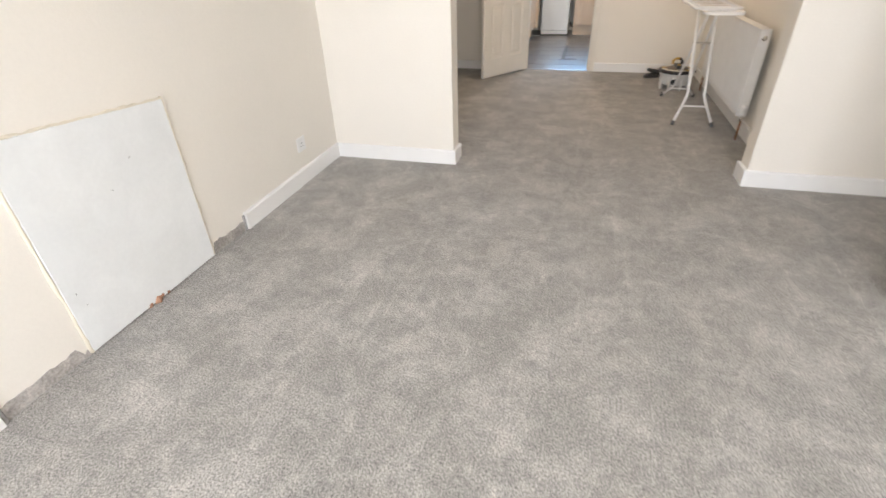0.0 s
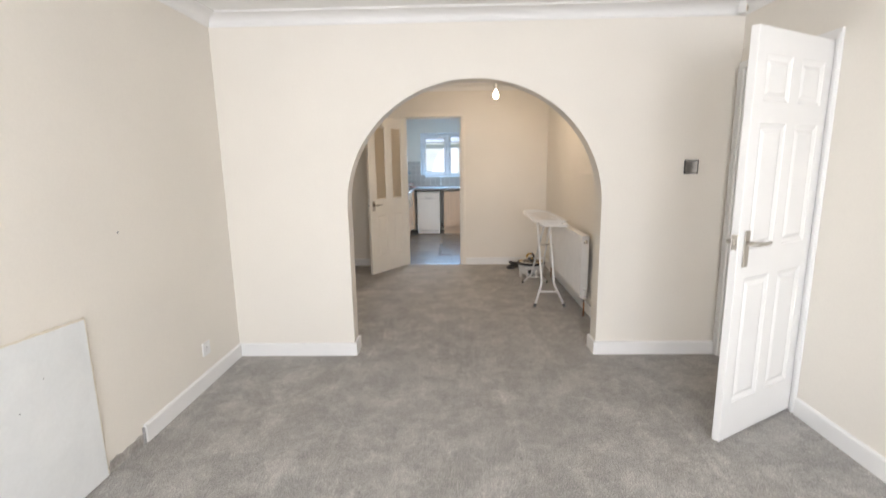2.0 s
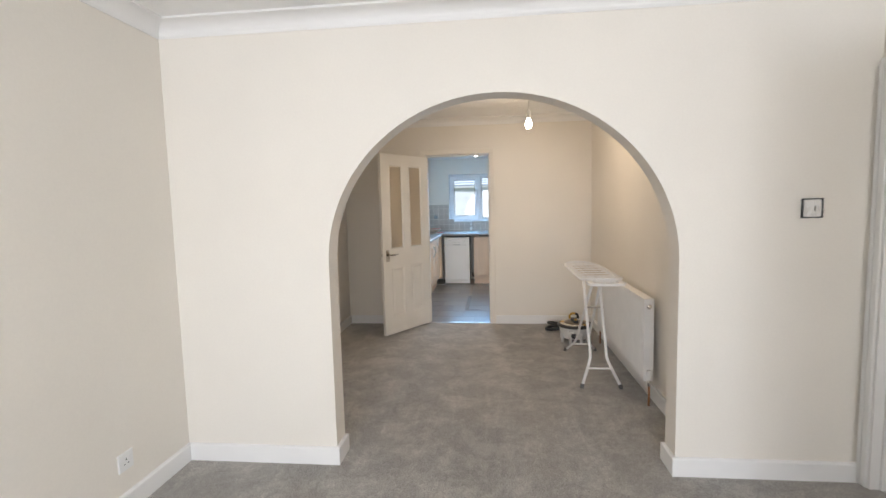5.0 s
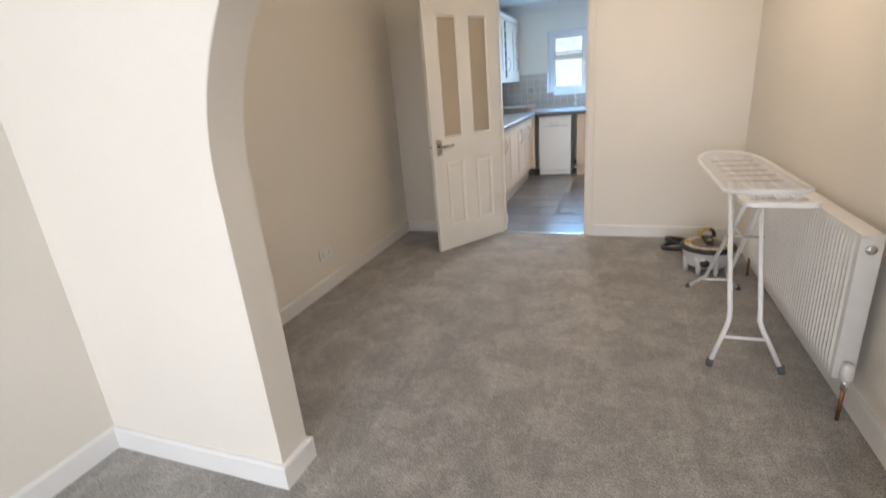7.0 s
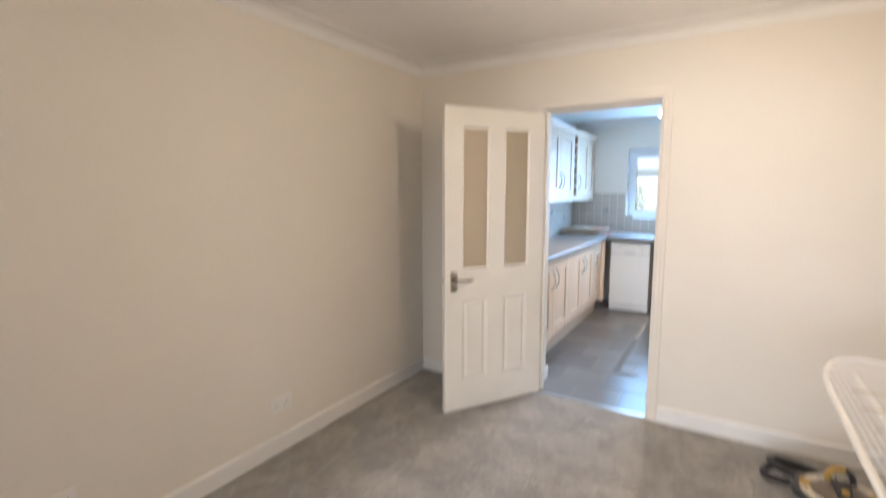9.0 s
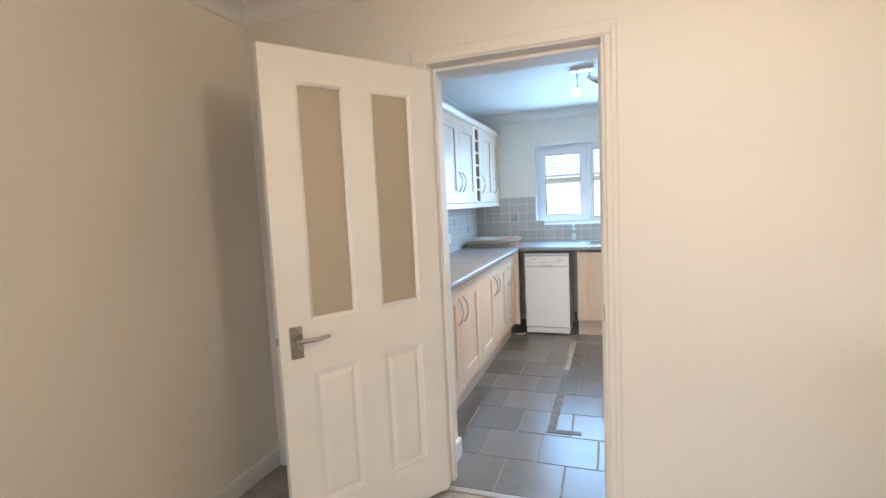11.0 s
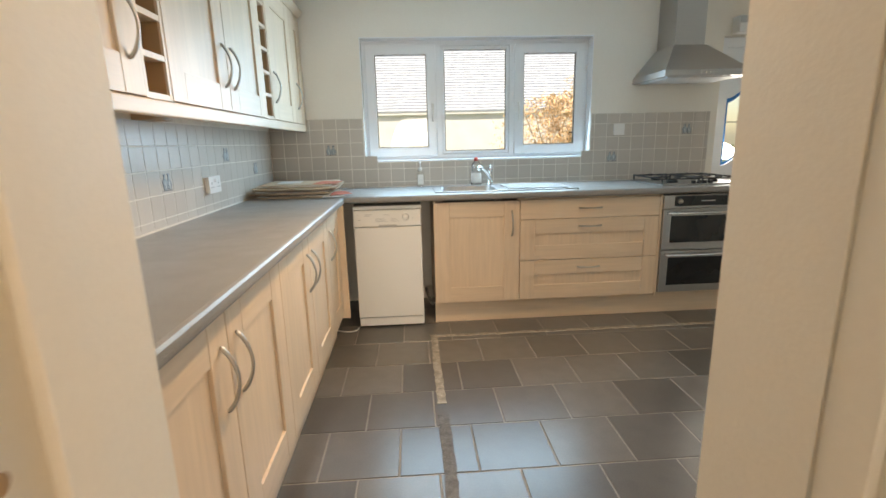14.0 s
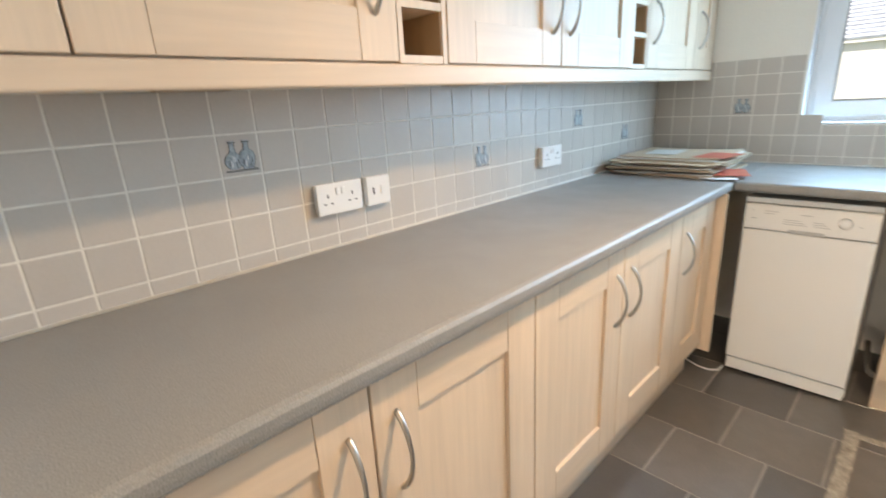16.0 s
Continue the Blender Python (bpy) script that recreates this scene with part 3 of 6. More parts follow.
def panelled_leaf(name, width, height, openings, glazed, mat, place, rz, label):
    """A panelled door leaf hinged at x = 0, its face along +x. openings: (x0, x1, z0, z1)."""
    t = 0.038
    leaf = thing(name, place, label, "door", rz=rz)
    bm = grid_slab(bmesh.new(), 0, width, 0, height, openings, -t / 2, t / 2, "y")
    edges = [e for e in bm.edges if len(e.link_faces) == 2 and e.calc_face_angle(0) > 1.0]
    bmesh.ops.bevel(bm, geom=edges, offset=0.0035, segments=2, affect="EDGES", profile=0.5)
    part("leaf_frame", bm, mat, leaf)
    for o, g in zip(openings, glazed):
        x0, x1, z0, z1 = o
        for s in (-1, 1):
            # moulding: a sloped band round the opening
            ring = bmesh.new()
            outer = [(x0, z0), (x1, z0), (x1, z1), (x0, z1)]
            w = 0.012 if g else 0.022
            inner = [(x0 + w, z0 + w), (x1 - w, z0 + w), (x1 - w, z1 - w), (x0 + w, z1 - w)]
            yo, yi = s * (t / 2 - 0.003), s * 0.009
            vo = [ring.verts.new((x, yo, z)) for x, z in outer]
            vi = [ring.verts.new((x, yi, z)) for x, z in inner]
            vb = [ring.verts.new((x, s * 0.003, z)) for x, z in outer]
            for k in range(4):
                ring.faces.new((vo[k], vo[(k + 1) % 4], vi[(k + 1) % 4], vi[k]))
                ring.faces.new((vi[k], vi[(k + 1) % 4], vb[(k + 1) % 4], vb[k]))
            part("moulding", ring, mat, leaf)
        if g:
            part("pane", boxm(x0 + 0.002, x1 - 0.002, -0.003, 0.003, z0 + 0.002, z1 - 0.002), FROST, leaf, "obscured glass pane")
        else:
            bm = boxm(x0 + 0.001, x1 - 0.001, -0.008, 0.008, z0 + 0.001, z1 - 0.001)
            m, n = 0.022, 0.042
            for s in (-1, 1):
                a = [bm.verts.new((x, s * 0.0085, z)) for x, z in ((x0 + m, z0 + m), (x1 - m, z0 + m), (x1 - m, z1 - m), (x0 + m, z1 - m))]
                b = [bm.verts.new((x, s * 0.0155, z)) for x, z in ((x0 + n, z0 + n), (x1 - n, z0 + n), (x1 - n, z1 - n), (x0 + n, z1 - n))]
                for k in range(4):
                    bm.faces.new((a[k], a[(k + 1) % 4], b[(k + 1) % 4], b[k]))
                bm.faces.new(b)
            part("panel", bm, mat, leaf)
    return leaf


# kitchen door, standing open into the dining room
W = 0.762
kd = panelled_leaf("kitchen_door", W, 1.975,
                   [(0.121, 0.315, 0.947, 1.853), (0.438, 0.632, 0.947, 1.853), (0.125, 0.318, 0.20, 0.745), (0.444, 0.637, 0.20, 0.745)],
                   [True, True, False, False], DOORWHITE, (-0.757, 6.335, 0.012), 180 + 57.4, "off-white panelled door with two obscured glass panes, standing open")
lever(kd, 1, W - 0.062, 0.875, 0.05, 0.125, -0.115, drop=0.012)
lever(kd, -1, W - 0.062, 0.875, 0.05, 0.125, -0.115, drop=0.012)
part("latch", boxm(W - 0.001, W + 0.008, -0.008, 0.008, 0.875, 0.90, bevel=0.002), SATIN, kd, "worn metal latch bolt")
for z in (0.2, 1.72):
    part("hinge", tubem([(-0.006, -0.02, z), (-0.006, -0.02, z + 0.09)], 0.006, 8), SATIN, kd)

# living room door, standing open into the room
W2 = 0.692
ld = panelled_leaf("living_room_door", W2, 1.98,
                   [(0.10, 0.315, 1.665, 1.865), (0.397, 0.612, 1.665, 1.865), (0.10, 0.315, 0.985, 1.565), (0.397, 0.612, 0.985, 1.565), (0.10, 0.315, 0.20, 0.84), (0.397, 0.612, 0.20, 0.84)],
                   [False] * 6, WHITE, (1.812, 2.392, 0.012), 180 + 30.2, "white six-panel door with a chrome lever handle, standing open")
lever(ld, 1, W2 - 0.06, 0.99, 0.042, 0.175, -0.12, drop=0.025)
lever(ld, -1, W2 - 0.06, 0.99, 0.042, 0.175, -0.12, drop=0.025)
part("latch_plate", boxm(W2 - 0.0005, W2 + 0.002, -0.013, 0.013, 0.985, 1.06, bevel=0.0008), CHROME, ld, "chrome latch plate")
part("latch", boxm(W2, W2 + 0.010, -0.007, 0.007, 1.01, 1.035, bevel=0.002), CHROME, ld)
for z in (0.2, 1.72):
    part("hinge", tubem([(-0.006, -0.02, z), (-0.006, -0.02, z + 0.09)], 0.006, 8), SATIN, ld)

# kitchen window: three lights in a white frame
win = setting("window_1", grid_slab(bmesh.new(), -0.815, 0.935, 1.105, 2.0, [(-0.775, -0.265, 1.15, 1.955), (-0.215, 0.315, 1.15, 1.955), (0.365, 0.895, 1.15, 1.955)], KY1 + 0.10, KY1 + 0.165, "y"), UPVC, "white three-light window over the sink")
for x0, x1, casement in ((-0.775, -0.265, True), (-0.215, 0.315, False), (0.365, 0.895, True)):
    w = 0.062 if casement else 0.026
    y0 = KY1 + (0.085 if casement else 0.11)
    bm = grid_slab(bmesh.new(), x0 - 0.012 * casement, x1 + 0.012 * casement, 1.15 - 0.012 * casement, 1.955 + 0.012 * casement, [(x0 + w, x1 - w, 1.15 + w, 1.955 - w)], y0, y0 + 0.05, "y")
    bmesh.ops.bevel(bm, geom=[e for e in bm.edges if len(e.link_faces) == 2 and e.calc_face_angle(0) > 1.0], offset=0.006, segments=2, affect="EDGES", profile=0.5)
    fr = part("casement" if casement else "glazing_bead", bm, UPVC, win)
    bm = grid_slab(bmesh.new(), x0 + w - 0.002, x1 - w + 0.002, 1.15 + w - 0.002, 1.955 - w + 0.002, [(x0 + w + 0.004, x1 - w - 0.004, 1.15 + w + 0.004, 1.955 - w - 0.004)], y0 + 0.012, y0 + 0.02, "y")
    part("gasket", bm, RUBBER, win)
    pane = part("pane", boxm(x0 + w, x1 - w, y0 + 0.02, y0 + 0.026, 1.15 + w, 1.955 - w), GLASS, win, "clear window pane")
    pane.visible_shadow = False
for x, s in ((-0.285, -1), (0.385, 1)):
    part("window_handle", tubem([(x, KY1 + 0.085, 1.53), (x, KY1 + 0.06, 1.53), (x, KY1 + 0.055, 1.46), (x, KY1 + 0.06, 1.40)], [0.009, 0.009, 0.008, 0.006], 8), PLASTIC, win)
for a in ((-0.8145, 0.9345, KY1 - 0.002, KY1 + 0.099, 1.992, 1.9995), (-0.8145, -0.808, KY1 - 0.002, KY1 + 0.099, 1.118, 1.991), (0.928, 0.9345, KY1 - 0.002, KY1 + 0.099, 1.118, 1.991)):
    part("reveal_board", boxm(*a, bevel=0.0015), UPVC, win, "white window reveal board")
setting("window_sill_1", boxm(-0.813, 0.933, KY1 - 0.004, KY1 + 0.10, 1.106, 1.116, bevel=0.003), UPVC, "white window board")

# back door with a shaped, blue-bordered pane
bd = setting("door_3", grid_slab(bmesh.new(), 1.95, 2.70, 0.0, 1.98, [(2.02, 2.63, 0.06, 1.91)], KY1 + 0.05, KY1 + 0.12, "y"), UPVC, "white back door with a shaped glazed light")


def shaped(x0, x1, z0, z1, grow, rise):
    top = [(x1 + grow - (x1 - x0 + 2 * grow) * k / 14, z1 + grow + rise * (0.5 - 0.5 * math.cos(2 * math.pi * k / 14))) for k in range(15)]
    low = [(x0 - grow + (x1 - x0 + 2 * grow) * k / 14, z0 - grow + rise * (0.5 - 0.5 * math.cos(2 * math.pi * k / 14))) for k in range(15)]
    return low + top


def ring_of(outer, inner, y0, y1):
    bm = bmesh.new()
    n = len(outer)
    vs = [[bm.verts.new((u, y, v)) for u, v in poly] for y in (y0, y1) for poly in (outer, inner)]
    for k in range(n):
        j = (k + 1) % n
        bm.faces.new((vs[0][k], vs[0][j], vs[1][j], vs[1][k]))
        bm.faces.new((vs[2][k], vs[3][k], vs[3][j], vs[2][j]))
        bm.faces.new((vs[1][k], vs[1][j], vs[3][j], vs[3][k]))
        bm.faces.new((vs[0][k], vs[2][k], vs[2][j], vs[0][j]))
    return bm


o1 = shaped(2.09, 2.36, 1.03, 1.50, 0.03, 0.07)
o0 = shaped(2.09, 2.36, 1.03, 1.50, 0.0, 0.07)
o2 = shaped(2.09, 2.36, 1.03, 1.50, 0.065, 0.07)
rect = [(2.02 + 0.61 * k / 14, 0.06) for k in range(15)] + [(2.63 - 0.61 * k / 14, 1.91) for k in range(15)]
part("door_panel", ring_of(rect, o1, KY1 + 0.07, KY1 + 0.11), UPVC, bd)
part("moulding", ring_of(o2, o1, KY1 + 0.06, KY1 + 0.071), UPVC, bd)
border = part("blue_border", ring_of(o1, o0, KY1 + 0.085, KY1 + 0.09), BLUE, bd, "translucent blue glass border")
bm = bmesh.new()
bm.faces.new([bm.verts.new((u, KY1 + 0.087, v)) for u, v in o0])
bmesh.ops.triangulate(bm, faces=bm.faces)
ext = bmesh.ops.extrude_face_region(bm, geom=bm.faces[:])
for v in [g for g in ext["geom"] if isinstance(g, bmesh.types.BMVert)]:
    v.co.y += 0.004
pn = part("pane", bm, GLASS, bd)
pn.visible_shadow = False
part("lead_strip", boxm(2.09, 2.36, KY1 + 0.082, KY1 + 0.0865, 1.345, 1.352), RUBBER, bd)

# ---- sockets and switches ----


def socket(name, m, w, h, kind, mat=None, label="white plastic wall socket", group=""):
    """A faceplate in the plane y = 0 facing -y, centred on the origin; kind: double, single, spur, switch."""
    s = new(name)
    s.empty_display_size = 0.03
    s.matrix_world = m
    tagged(s, label, "socket" if kind != "switch" else "light switch", group)
    mat = mat or PLASTIC
    part("faceplate", boxm(-w / 2, w / 2, -0.009, 0.0, -h / 2, h / 2, bevel=0.003, seg=2), mat, s)
    if "kitchen" in name or "spur" in name:
        part("back_box", boxm(-w / 2 + 0.003, w / 2 - 0.003, 0.0, 0.0158, -h / 2 + 0.003, h / 2 - 0.003, bevel=0.002), PLASTIC, s)
    if mat == SMOKED:
        bz = grid_slab(bmesh.new(), -w / 2 - 0.002, w / 2 + 0.002, -h / 2 - 0.002, h / 2 + 0.002, [(-w / 2 + 0.004, w / 2 - 0.004, -h / 2 + 0.004, h / 2 - 0.004)], -0.011, -0.0005, "y")
        part("bezel", bz, BLACKPL, s, "dark plate edge")
    if kind in ("double", "single"):
        for cx in ((-w * 0.27, w * 0.27) if kind == "double" else (0.0,)):
            bm = bmesh.new()
            box(bm, cx - 0.002, cx + 0.002, -0.0096, -0.0085, 0.004, 0.014)
            for d in (-0.011, 0.011):
                box(bm, cx + d - 0.004, cx + d + 0.004, -0.0096, -0.0085, -0.014, -0.0105)
            part("pin_slots", bm, DARKHOLE, s)
        for cx in ((-0.009, 0.009) if kind == "double" else (0.022,)):
            part("rocker", boxm(cx - 0.0055, cx + 0.0055, -0.0125, -0.0085, 0.010, 0.030, bevel=0.0015), mat, s)
    elif kind == "spur":
        part("rocker", boxm(0.006, 0.018, -0.0125, -0.0085, -0.014, 0.014, bevel=0.0015), mat, s)
        part("fuse_slot", boxm(-0.022, -0.016, -0.0096, -0.0085, -0.010, 0.010), DARKHOLE, s)
    else:
        part("rocker", boxm(0.010, 0.026, -0.0135, -0.0085, -0.012, 0.012, bevel=0.0015), mat, s)
    return s


TW = -1.517      # face of the tiles on the west kitchen wall
FACE_E = lambda x, y, z: pose(x, y, z, 0, 0, 90)
socket("wall_socket", FACE_E(LX0, 2.711, 0.249), 0.088, 0.088, "single", label="white single wall socket above the skirting board")
socket("wall_socket", FACE_E(LX0, 4.852, 0.276), 0.146, 0.086, "double", label="off-white double wall socket on the cream dining wall")
socket("wall_socket", FACE_E(LX0, 3.80, 0.288), 0.146, 0.086, "double", label="off-white double wall socket near the archway")
socket("light_switch", pose(1.537, ARCH0, 1.366), 0.09, 0.09, "switch", SMOKED, "dulled chrome light switch on the arch wall")
socket("kitchen_socket", FACE_E(TW + 0.016, 7.427, 1.060), 0.148, 0.086, "double", label="white double socket on the tiled splashback")
socket("spur_switch", FACE_E(TW + 0.016, 7.562, 1.060), 0.086, 0.086, "spur", label="white fused spur switch beside the double socket")
socket("kitchen_socket", FACE_E(TW + 0.016, 8.51, 1.056), 0.148, 0.086, "double", label="white double socket on the tiles near the corner")
socket("cooker_switch", pose(1.16, KY1 - 0.008, 1.31), 0.088, 0.088, "switch", label="white cooker switch on the tiles beside the window")

# small hole where a nail was
h = lathem([(0.0, 0.0), (0.006, 0.0), (0.004, 0.003), (0.0, 0.004)], 8)
bmesh.ops.rotate(h, verts=h.verts, matrix=Matrix.Rotation(radians(90), 3, "Y"))
ob = finish("nail_hole", h, SCUFF)
ob.location = (LX0 + 0.0002, 2.065, 1.115)
tagged(ob, "small dark nail hole in the cream wall", "nail hole")

# ---- living room ----
# painted panel over the old fireplace, with filler round its edge
fb = thing("fireplace_cover_panel", (LX0, 1.424, 0.008), "white painted board covering the old fireplace, scuffed", "panel")
bm = prism(bmesh.new(), [(-0.345, 0.0), (0.345, 0.0), (0.345, 0.764), (-0.345, 0.806)], 0.001, 0.013, "x")
bmesh.ops.bevel(bm, geom=list(bm.edges), offset=0.002, segments=1, affect="EDGES")
part("board", bm, BOARD, fb)
random.seed(5)
for nm, pts in (("filler_top", [(0.006, -0.349 + 0.698 * k / 30, 0.809 - 0.042 * k / 30 + random.uniform(-0.003, 0.003)) for k in range(31)]),
                ("filler_near", [(0.006, -0.349 + random.uniform(-0.003, 0.003), 0.808 * k / 30) for k in range(31)]),
                ("filler_far", [(0.006, 0.349 + random.uniform(-0.003, 0.003), 0.766 * k / 30) for k in range(31)])):
    part(nm, tubem(pts, [random.uniform(0.004, 0.008) for _ in pts], 6), FILLER, fb, "uneven cream filler bead")
for y, z, l, a in ((0.10, 0.60, 0.010, 0.6), (-0.02, 0.52, 0.010, -0.5), (-0.305, 0.235, 0.012, 1.4), (-0.29, 0.18, 0.006, 0.8)):
    part("scuff", tubem([(0.0133, y, z), (0.0136, y + l * 0.5 * math.cos(a), z + l * 0.5 * math.sin(a) + 0.002), (0.0133, y + l * math.cos(a), z + l * math.sin(a))], [0.0008, 0.0018, 0.0008], 5), SCUFF, fb)

# bare plaster where the skirting is missing, ragged along the top
random.seed(11)
bm = bmesh.new()
n = 64
lo, hi = [], []
for k in range(n + 1):
    y = 0.748 + (2.047 - 0.748) * k / n
    base = 0.055 if y < 1.05 or y > 1.80 else 0.022
    top = base + 0.012 * noise.noise(Vector((y * 9, 0, 0))) + random.uniform(-0.006, 0.006) 
    lo.append((y, 0.0))
    hi.append((y, max(0.012, top)))
prism(bm, lo + hi[::-1], LX0 - 0.002, LX0 + 0.0035, "x")
setting("trim_bare_plaster", bm, PLASTER, "bare grey plaster strip where the skirting is missing")
for k, (y, z, s) in enumerate(((1.40, 0.012, 0.020), (1.425, 0.016, 0.014), (1.36, 0.010, 0.012), (1.46, 0.010, 0.010))):
    bm = bmesh.new()
    bmesh.ops.create_icosphere(bm, subdivisions=2, radius=s)
    for v in bm.verts:
        v.co *= 1 + 0.35 * noise.noise(v.co * 60 + Vector((k, 0, 0)))
        v.co.z = max(v.co.z, -z)
    ob = finish("brick_fragment", bm, BRICKBIT)
    ob.location = (LX0 + 0.006, y, z)
    tagged(ob, "broken red brick fragment at the foot of the wall", "brick fragment", "brick fragments")
# chipped ends of the skirting boards
for y, sgn in ((2.046, -1), (0.749, 1)):
    bm = boxm(LX0, LX0 + 0.012, min(y, y + sgn * 0.012), max(y, y + sgn * 0.012), 0.0, 0.088, bevel=0.003)
    setting("trim_skirting_end", bm, SCUFF, "broken skirting end")

# pendant ball of lit crystal beads
pl = thing("pendant_lamp", (0.118, 1.43, 2.090), "round pendant lamp of lit crystal beads hanging from the ceiling", "lamp")
part("bulb", lathem([(0.0, -0.03), (0.018, -0.024), (0.026, -0.006), (0.024, 0.014), (0.013, 0.034), (0.012, 0.05), (0.0, 0.05)], 14), BULB, pl, "lit bulb")
part("lamp_holder", lathem([(0.0, 0.05), (0.016, 0.05), (0.019, 0.06), (0.019, 0.095), (0.012, 0.115), (0.004, 0.12), (0.0, 0.12)], 14), PLASTIC, pl)
part("flex", tubem([(0, 0, 0.118), (0, 0, 0.31)], 0.003, 6), PLASTIC, pl)
part("ceiling_rose", lathem([(0.0, 0.284), (0.010, 0.287), (0.036, 0.307), (0.04, 0.325), (0.0, 0.325)], 20), PLASTIC, pl)
bm = bmesh.new()
N = 230
pts = []
for k in range(N):
    z = 1 - 2 * (k + 0.5) / N
    r = math.sqrt(1 - z * z)
    a = k * math.pi * (3 - math.sqrt(5))
    pts.append(Vector((r * math.cos(a), r * math.sin(a), z)))
for k, p in enumerate(pts):
    if p.z > 0.93:
        continue
    c = p * 0.088
    m = Matrix.Translation(c) @ p.to_track_quat("Z", "Y").to_matrix().to_4x4()
    bmesh.ops.create_icosphere(bm, subdivisions=1, radius=0.0062, matrix=m @ Matrix.Diagonal((1, 1, 0.7, 1)))
part("crystal_shade", bm, CRYSTAL, pl, "sparkling clear crystal beads")["kind"] = "stuff"
for k in range(10):
    a = math.pi * k / 10
    part("cage_wire", tubem([(0.0865 * math.cos(b) * math.cos(a), 0.0865 * math.cos(b) * math.sin(a), 0.0865 * math.sin(b)) for b in [2 * math.pi * j / 28 for j in range(28)]], 0.0011, 4, closed=True), GOLDWIRE, pl, "gilt wire")
for k in range(1, 8):
    b = -math.pi / 2 + math.pi * k / 8
    part("cage_wire", tubem([(0.0865 * math.cos(b) * math.cos(a), 0.0865 * math.cos(b) * math.sin(a), 0.0865 * math.sin(b)) for a in [2 * math.pi * j / 28 for j in range(28)]], 0.0011, 4, closed=True), GOLDWIRE, pl, "gilt wire")

# alarm sensor in the corner under the ceiling
al = thing("alarm_sensor", (1.765, 3.128, 2.385), "white plastic alarm sensor in the corner by the coving", "sensor", rz=45)
part("body", boxm(-0.033, 0.033, -0.022, 0.022, -0.055, 0.02, bevel=0.008, seg=2), PLASTIC, al)
part("lens", boxm(-0.022, 0.022, -0.025, -0.0215, -0.04, -0.005, bevel=0.003), FROST, al)

# ---- dining room ----
# bare bulb on a flex
pb = thing("pendant_bulb", (0.335, 4.88, 2.085), "bare lit bulb hanging on a white flex", "lamp")
part("bulb", lathem([(0.0, -0.032), (0.016, -0.029), (0.027, -0.015), (0.030, 0.002), (0.025, 0.022), (0.015, 0.042), (0.013, 0.056), (0.0, 0.056)], 18), BULB, pb, "lit round bulb")
part("lamp_holder", lathem([(0.0, 0.056), (0.015, 0.056), (0.018, 0.066), (0.018, 0.10), (0.012, 0.122), (0.004, 0.13), (0.0, 0.13)], 14), PLASTIC, pb)
part("flex", tubem([(0, 0, 0.125), (0.002, 0, 0.22), (0, 0, 0.31)], 0.003, 6), PLASTIC, pb)
part("ceiling_rose", lathem([(0.0, 0.29), (0.010, 0.292), (0.036, 0.312), (0.04, 0.33), (0.0, 0.33)], 20), PLASTIC, pb)

# panel radiator
RY0, RY1, RZ0, RZ1, RXF = 4.062, 5.48, 0.158, 0.748, 1.043
rd = thing("radiator", (0, 0, 0), "white ribbed panel radiator on the dining room wall", "radiator")
bm = bmesh.new()
prof = []
nribs = 42
pitch = (RY1 - RY0 - 0.07) / nribs
y = RY0 + 0.035
prof.append((RY0, RXF + 0.006))
for k in range(nribs):
    prof += [(y, RXF + 0.007), (y + pitch * 0.22, RXF), (y + pitch * 0.62, RXF), (y + pitch * 0.84, RXF + 0.007)]
    y += pitch
prof += [(y, RXF + 0.007), (RY1, RXF + 0.006)]
zl = [(RZ0 + 0.004, 0.006), (RZ0 + 0.03, 0.004), (RZ0 + 0.06, 0.0), (RZ1 - 0.06, 0.0), (RZ1 - 0.03, 0.004), (RZ1 - 0.012, 0.006)]
rows = []
for z, flat in zl:
    rows.append([bm.verts.new((max(x, RXF + flat) if flat else x, yy, z)) for yy, x in prof])
for a, b in zip(rows, rows[1:]):
    for k in range(len(prof) - 1):
        bm.faces.new((a[k], a[k + 1], b[k + 1], b[k]))
part("front_panel", bm, TUBEWHITE, rd, "ribbed white front panel")
part("back_panel", boxm(RXF + 0.055, RXF + 0.068, RY0, RY1, RZ0, RZ1 - 0.01, bevel=0.003), TUBEWHITE, rd)
part("top_grille", boxm(RXF + 0.002, RXF + 0.072, RY0 - 0.003, RY1 + 0.003, RZ1 - 0.012, RZ1, bevel=0.004, seg=2), TUBEWHITE, rd)
part("side_panel", boxm(RXF + 0.003, RXF + 0.072, RY0 - 0.004, RY0, RZ0 + 0.01, RZ1 - 0.012, bevel=0.002), TUBEWHITE, rd)
part("side_panel", boxm(RXF + 0.003, RXF + 0.072, RY1, RY1 + 0.004, RZ0 + 0.01, RZ1 - 0.012, bevel=0.002), TUBEWHITE, rd)
part("bracket", boxm(RXF + 0.067, DX1, RY0 + 0.2, RY0 + 0.24, 0.3, 0.62), TUBEWHITE, rd)
part("bracket", boxm(RXF + 0.067, DX1, RY1 - 0.24, RY1 - 0.2, 0.3, 0.62), TUBEWHITE, rd)
bm = lathem([(0.0, 0.0), (0.016, 0.0), (0.017, 0.008), (0.0, 0.008)], 14)
bmesh.ops.rotate(bm, verts=bm.verts, matrix=Matrix.Rotation(radians(90), 3, "X"))
bmesh.ops.translate(bm, verts=bm.verts, vec=(RXF + 0.036, RY0 - 0.003, RZ1 - 0.055))
part("bleed_plug", bm, CHROME, rd, "chrome plug")
bm = tubem([(RXF + 0.036, RY0, 0.205), (RXF + 0.036, RY0 - 0.03, 0.205)], 0.012, 10)
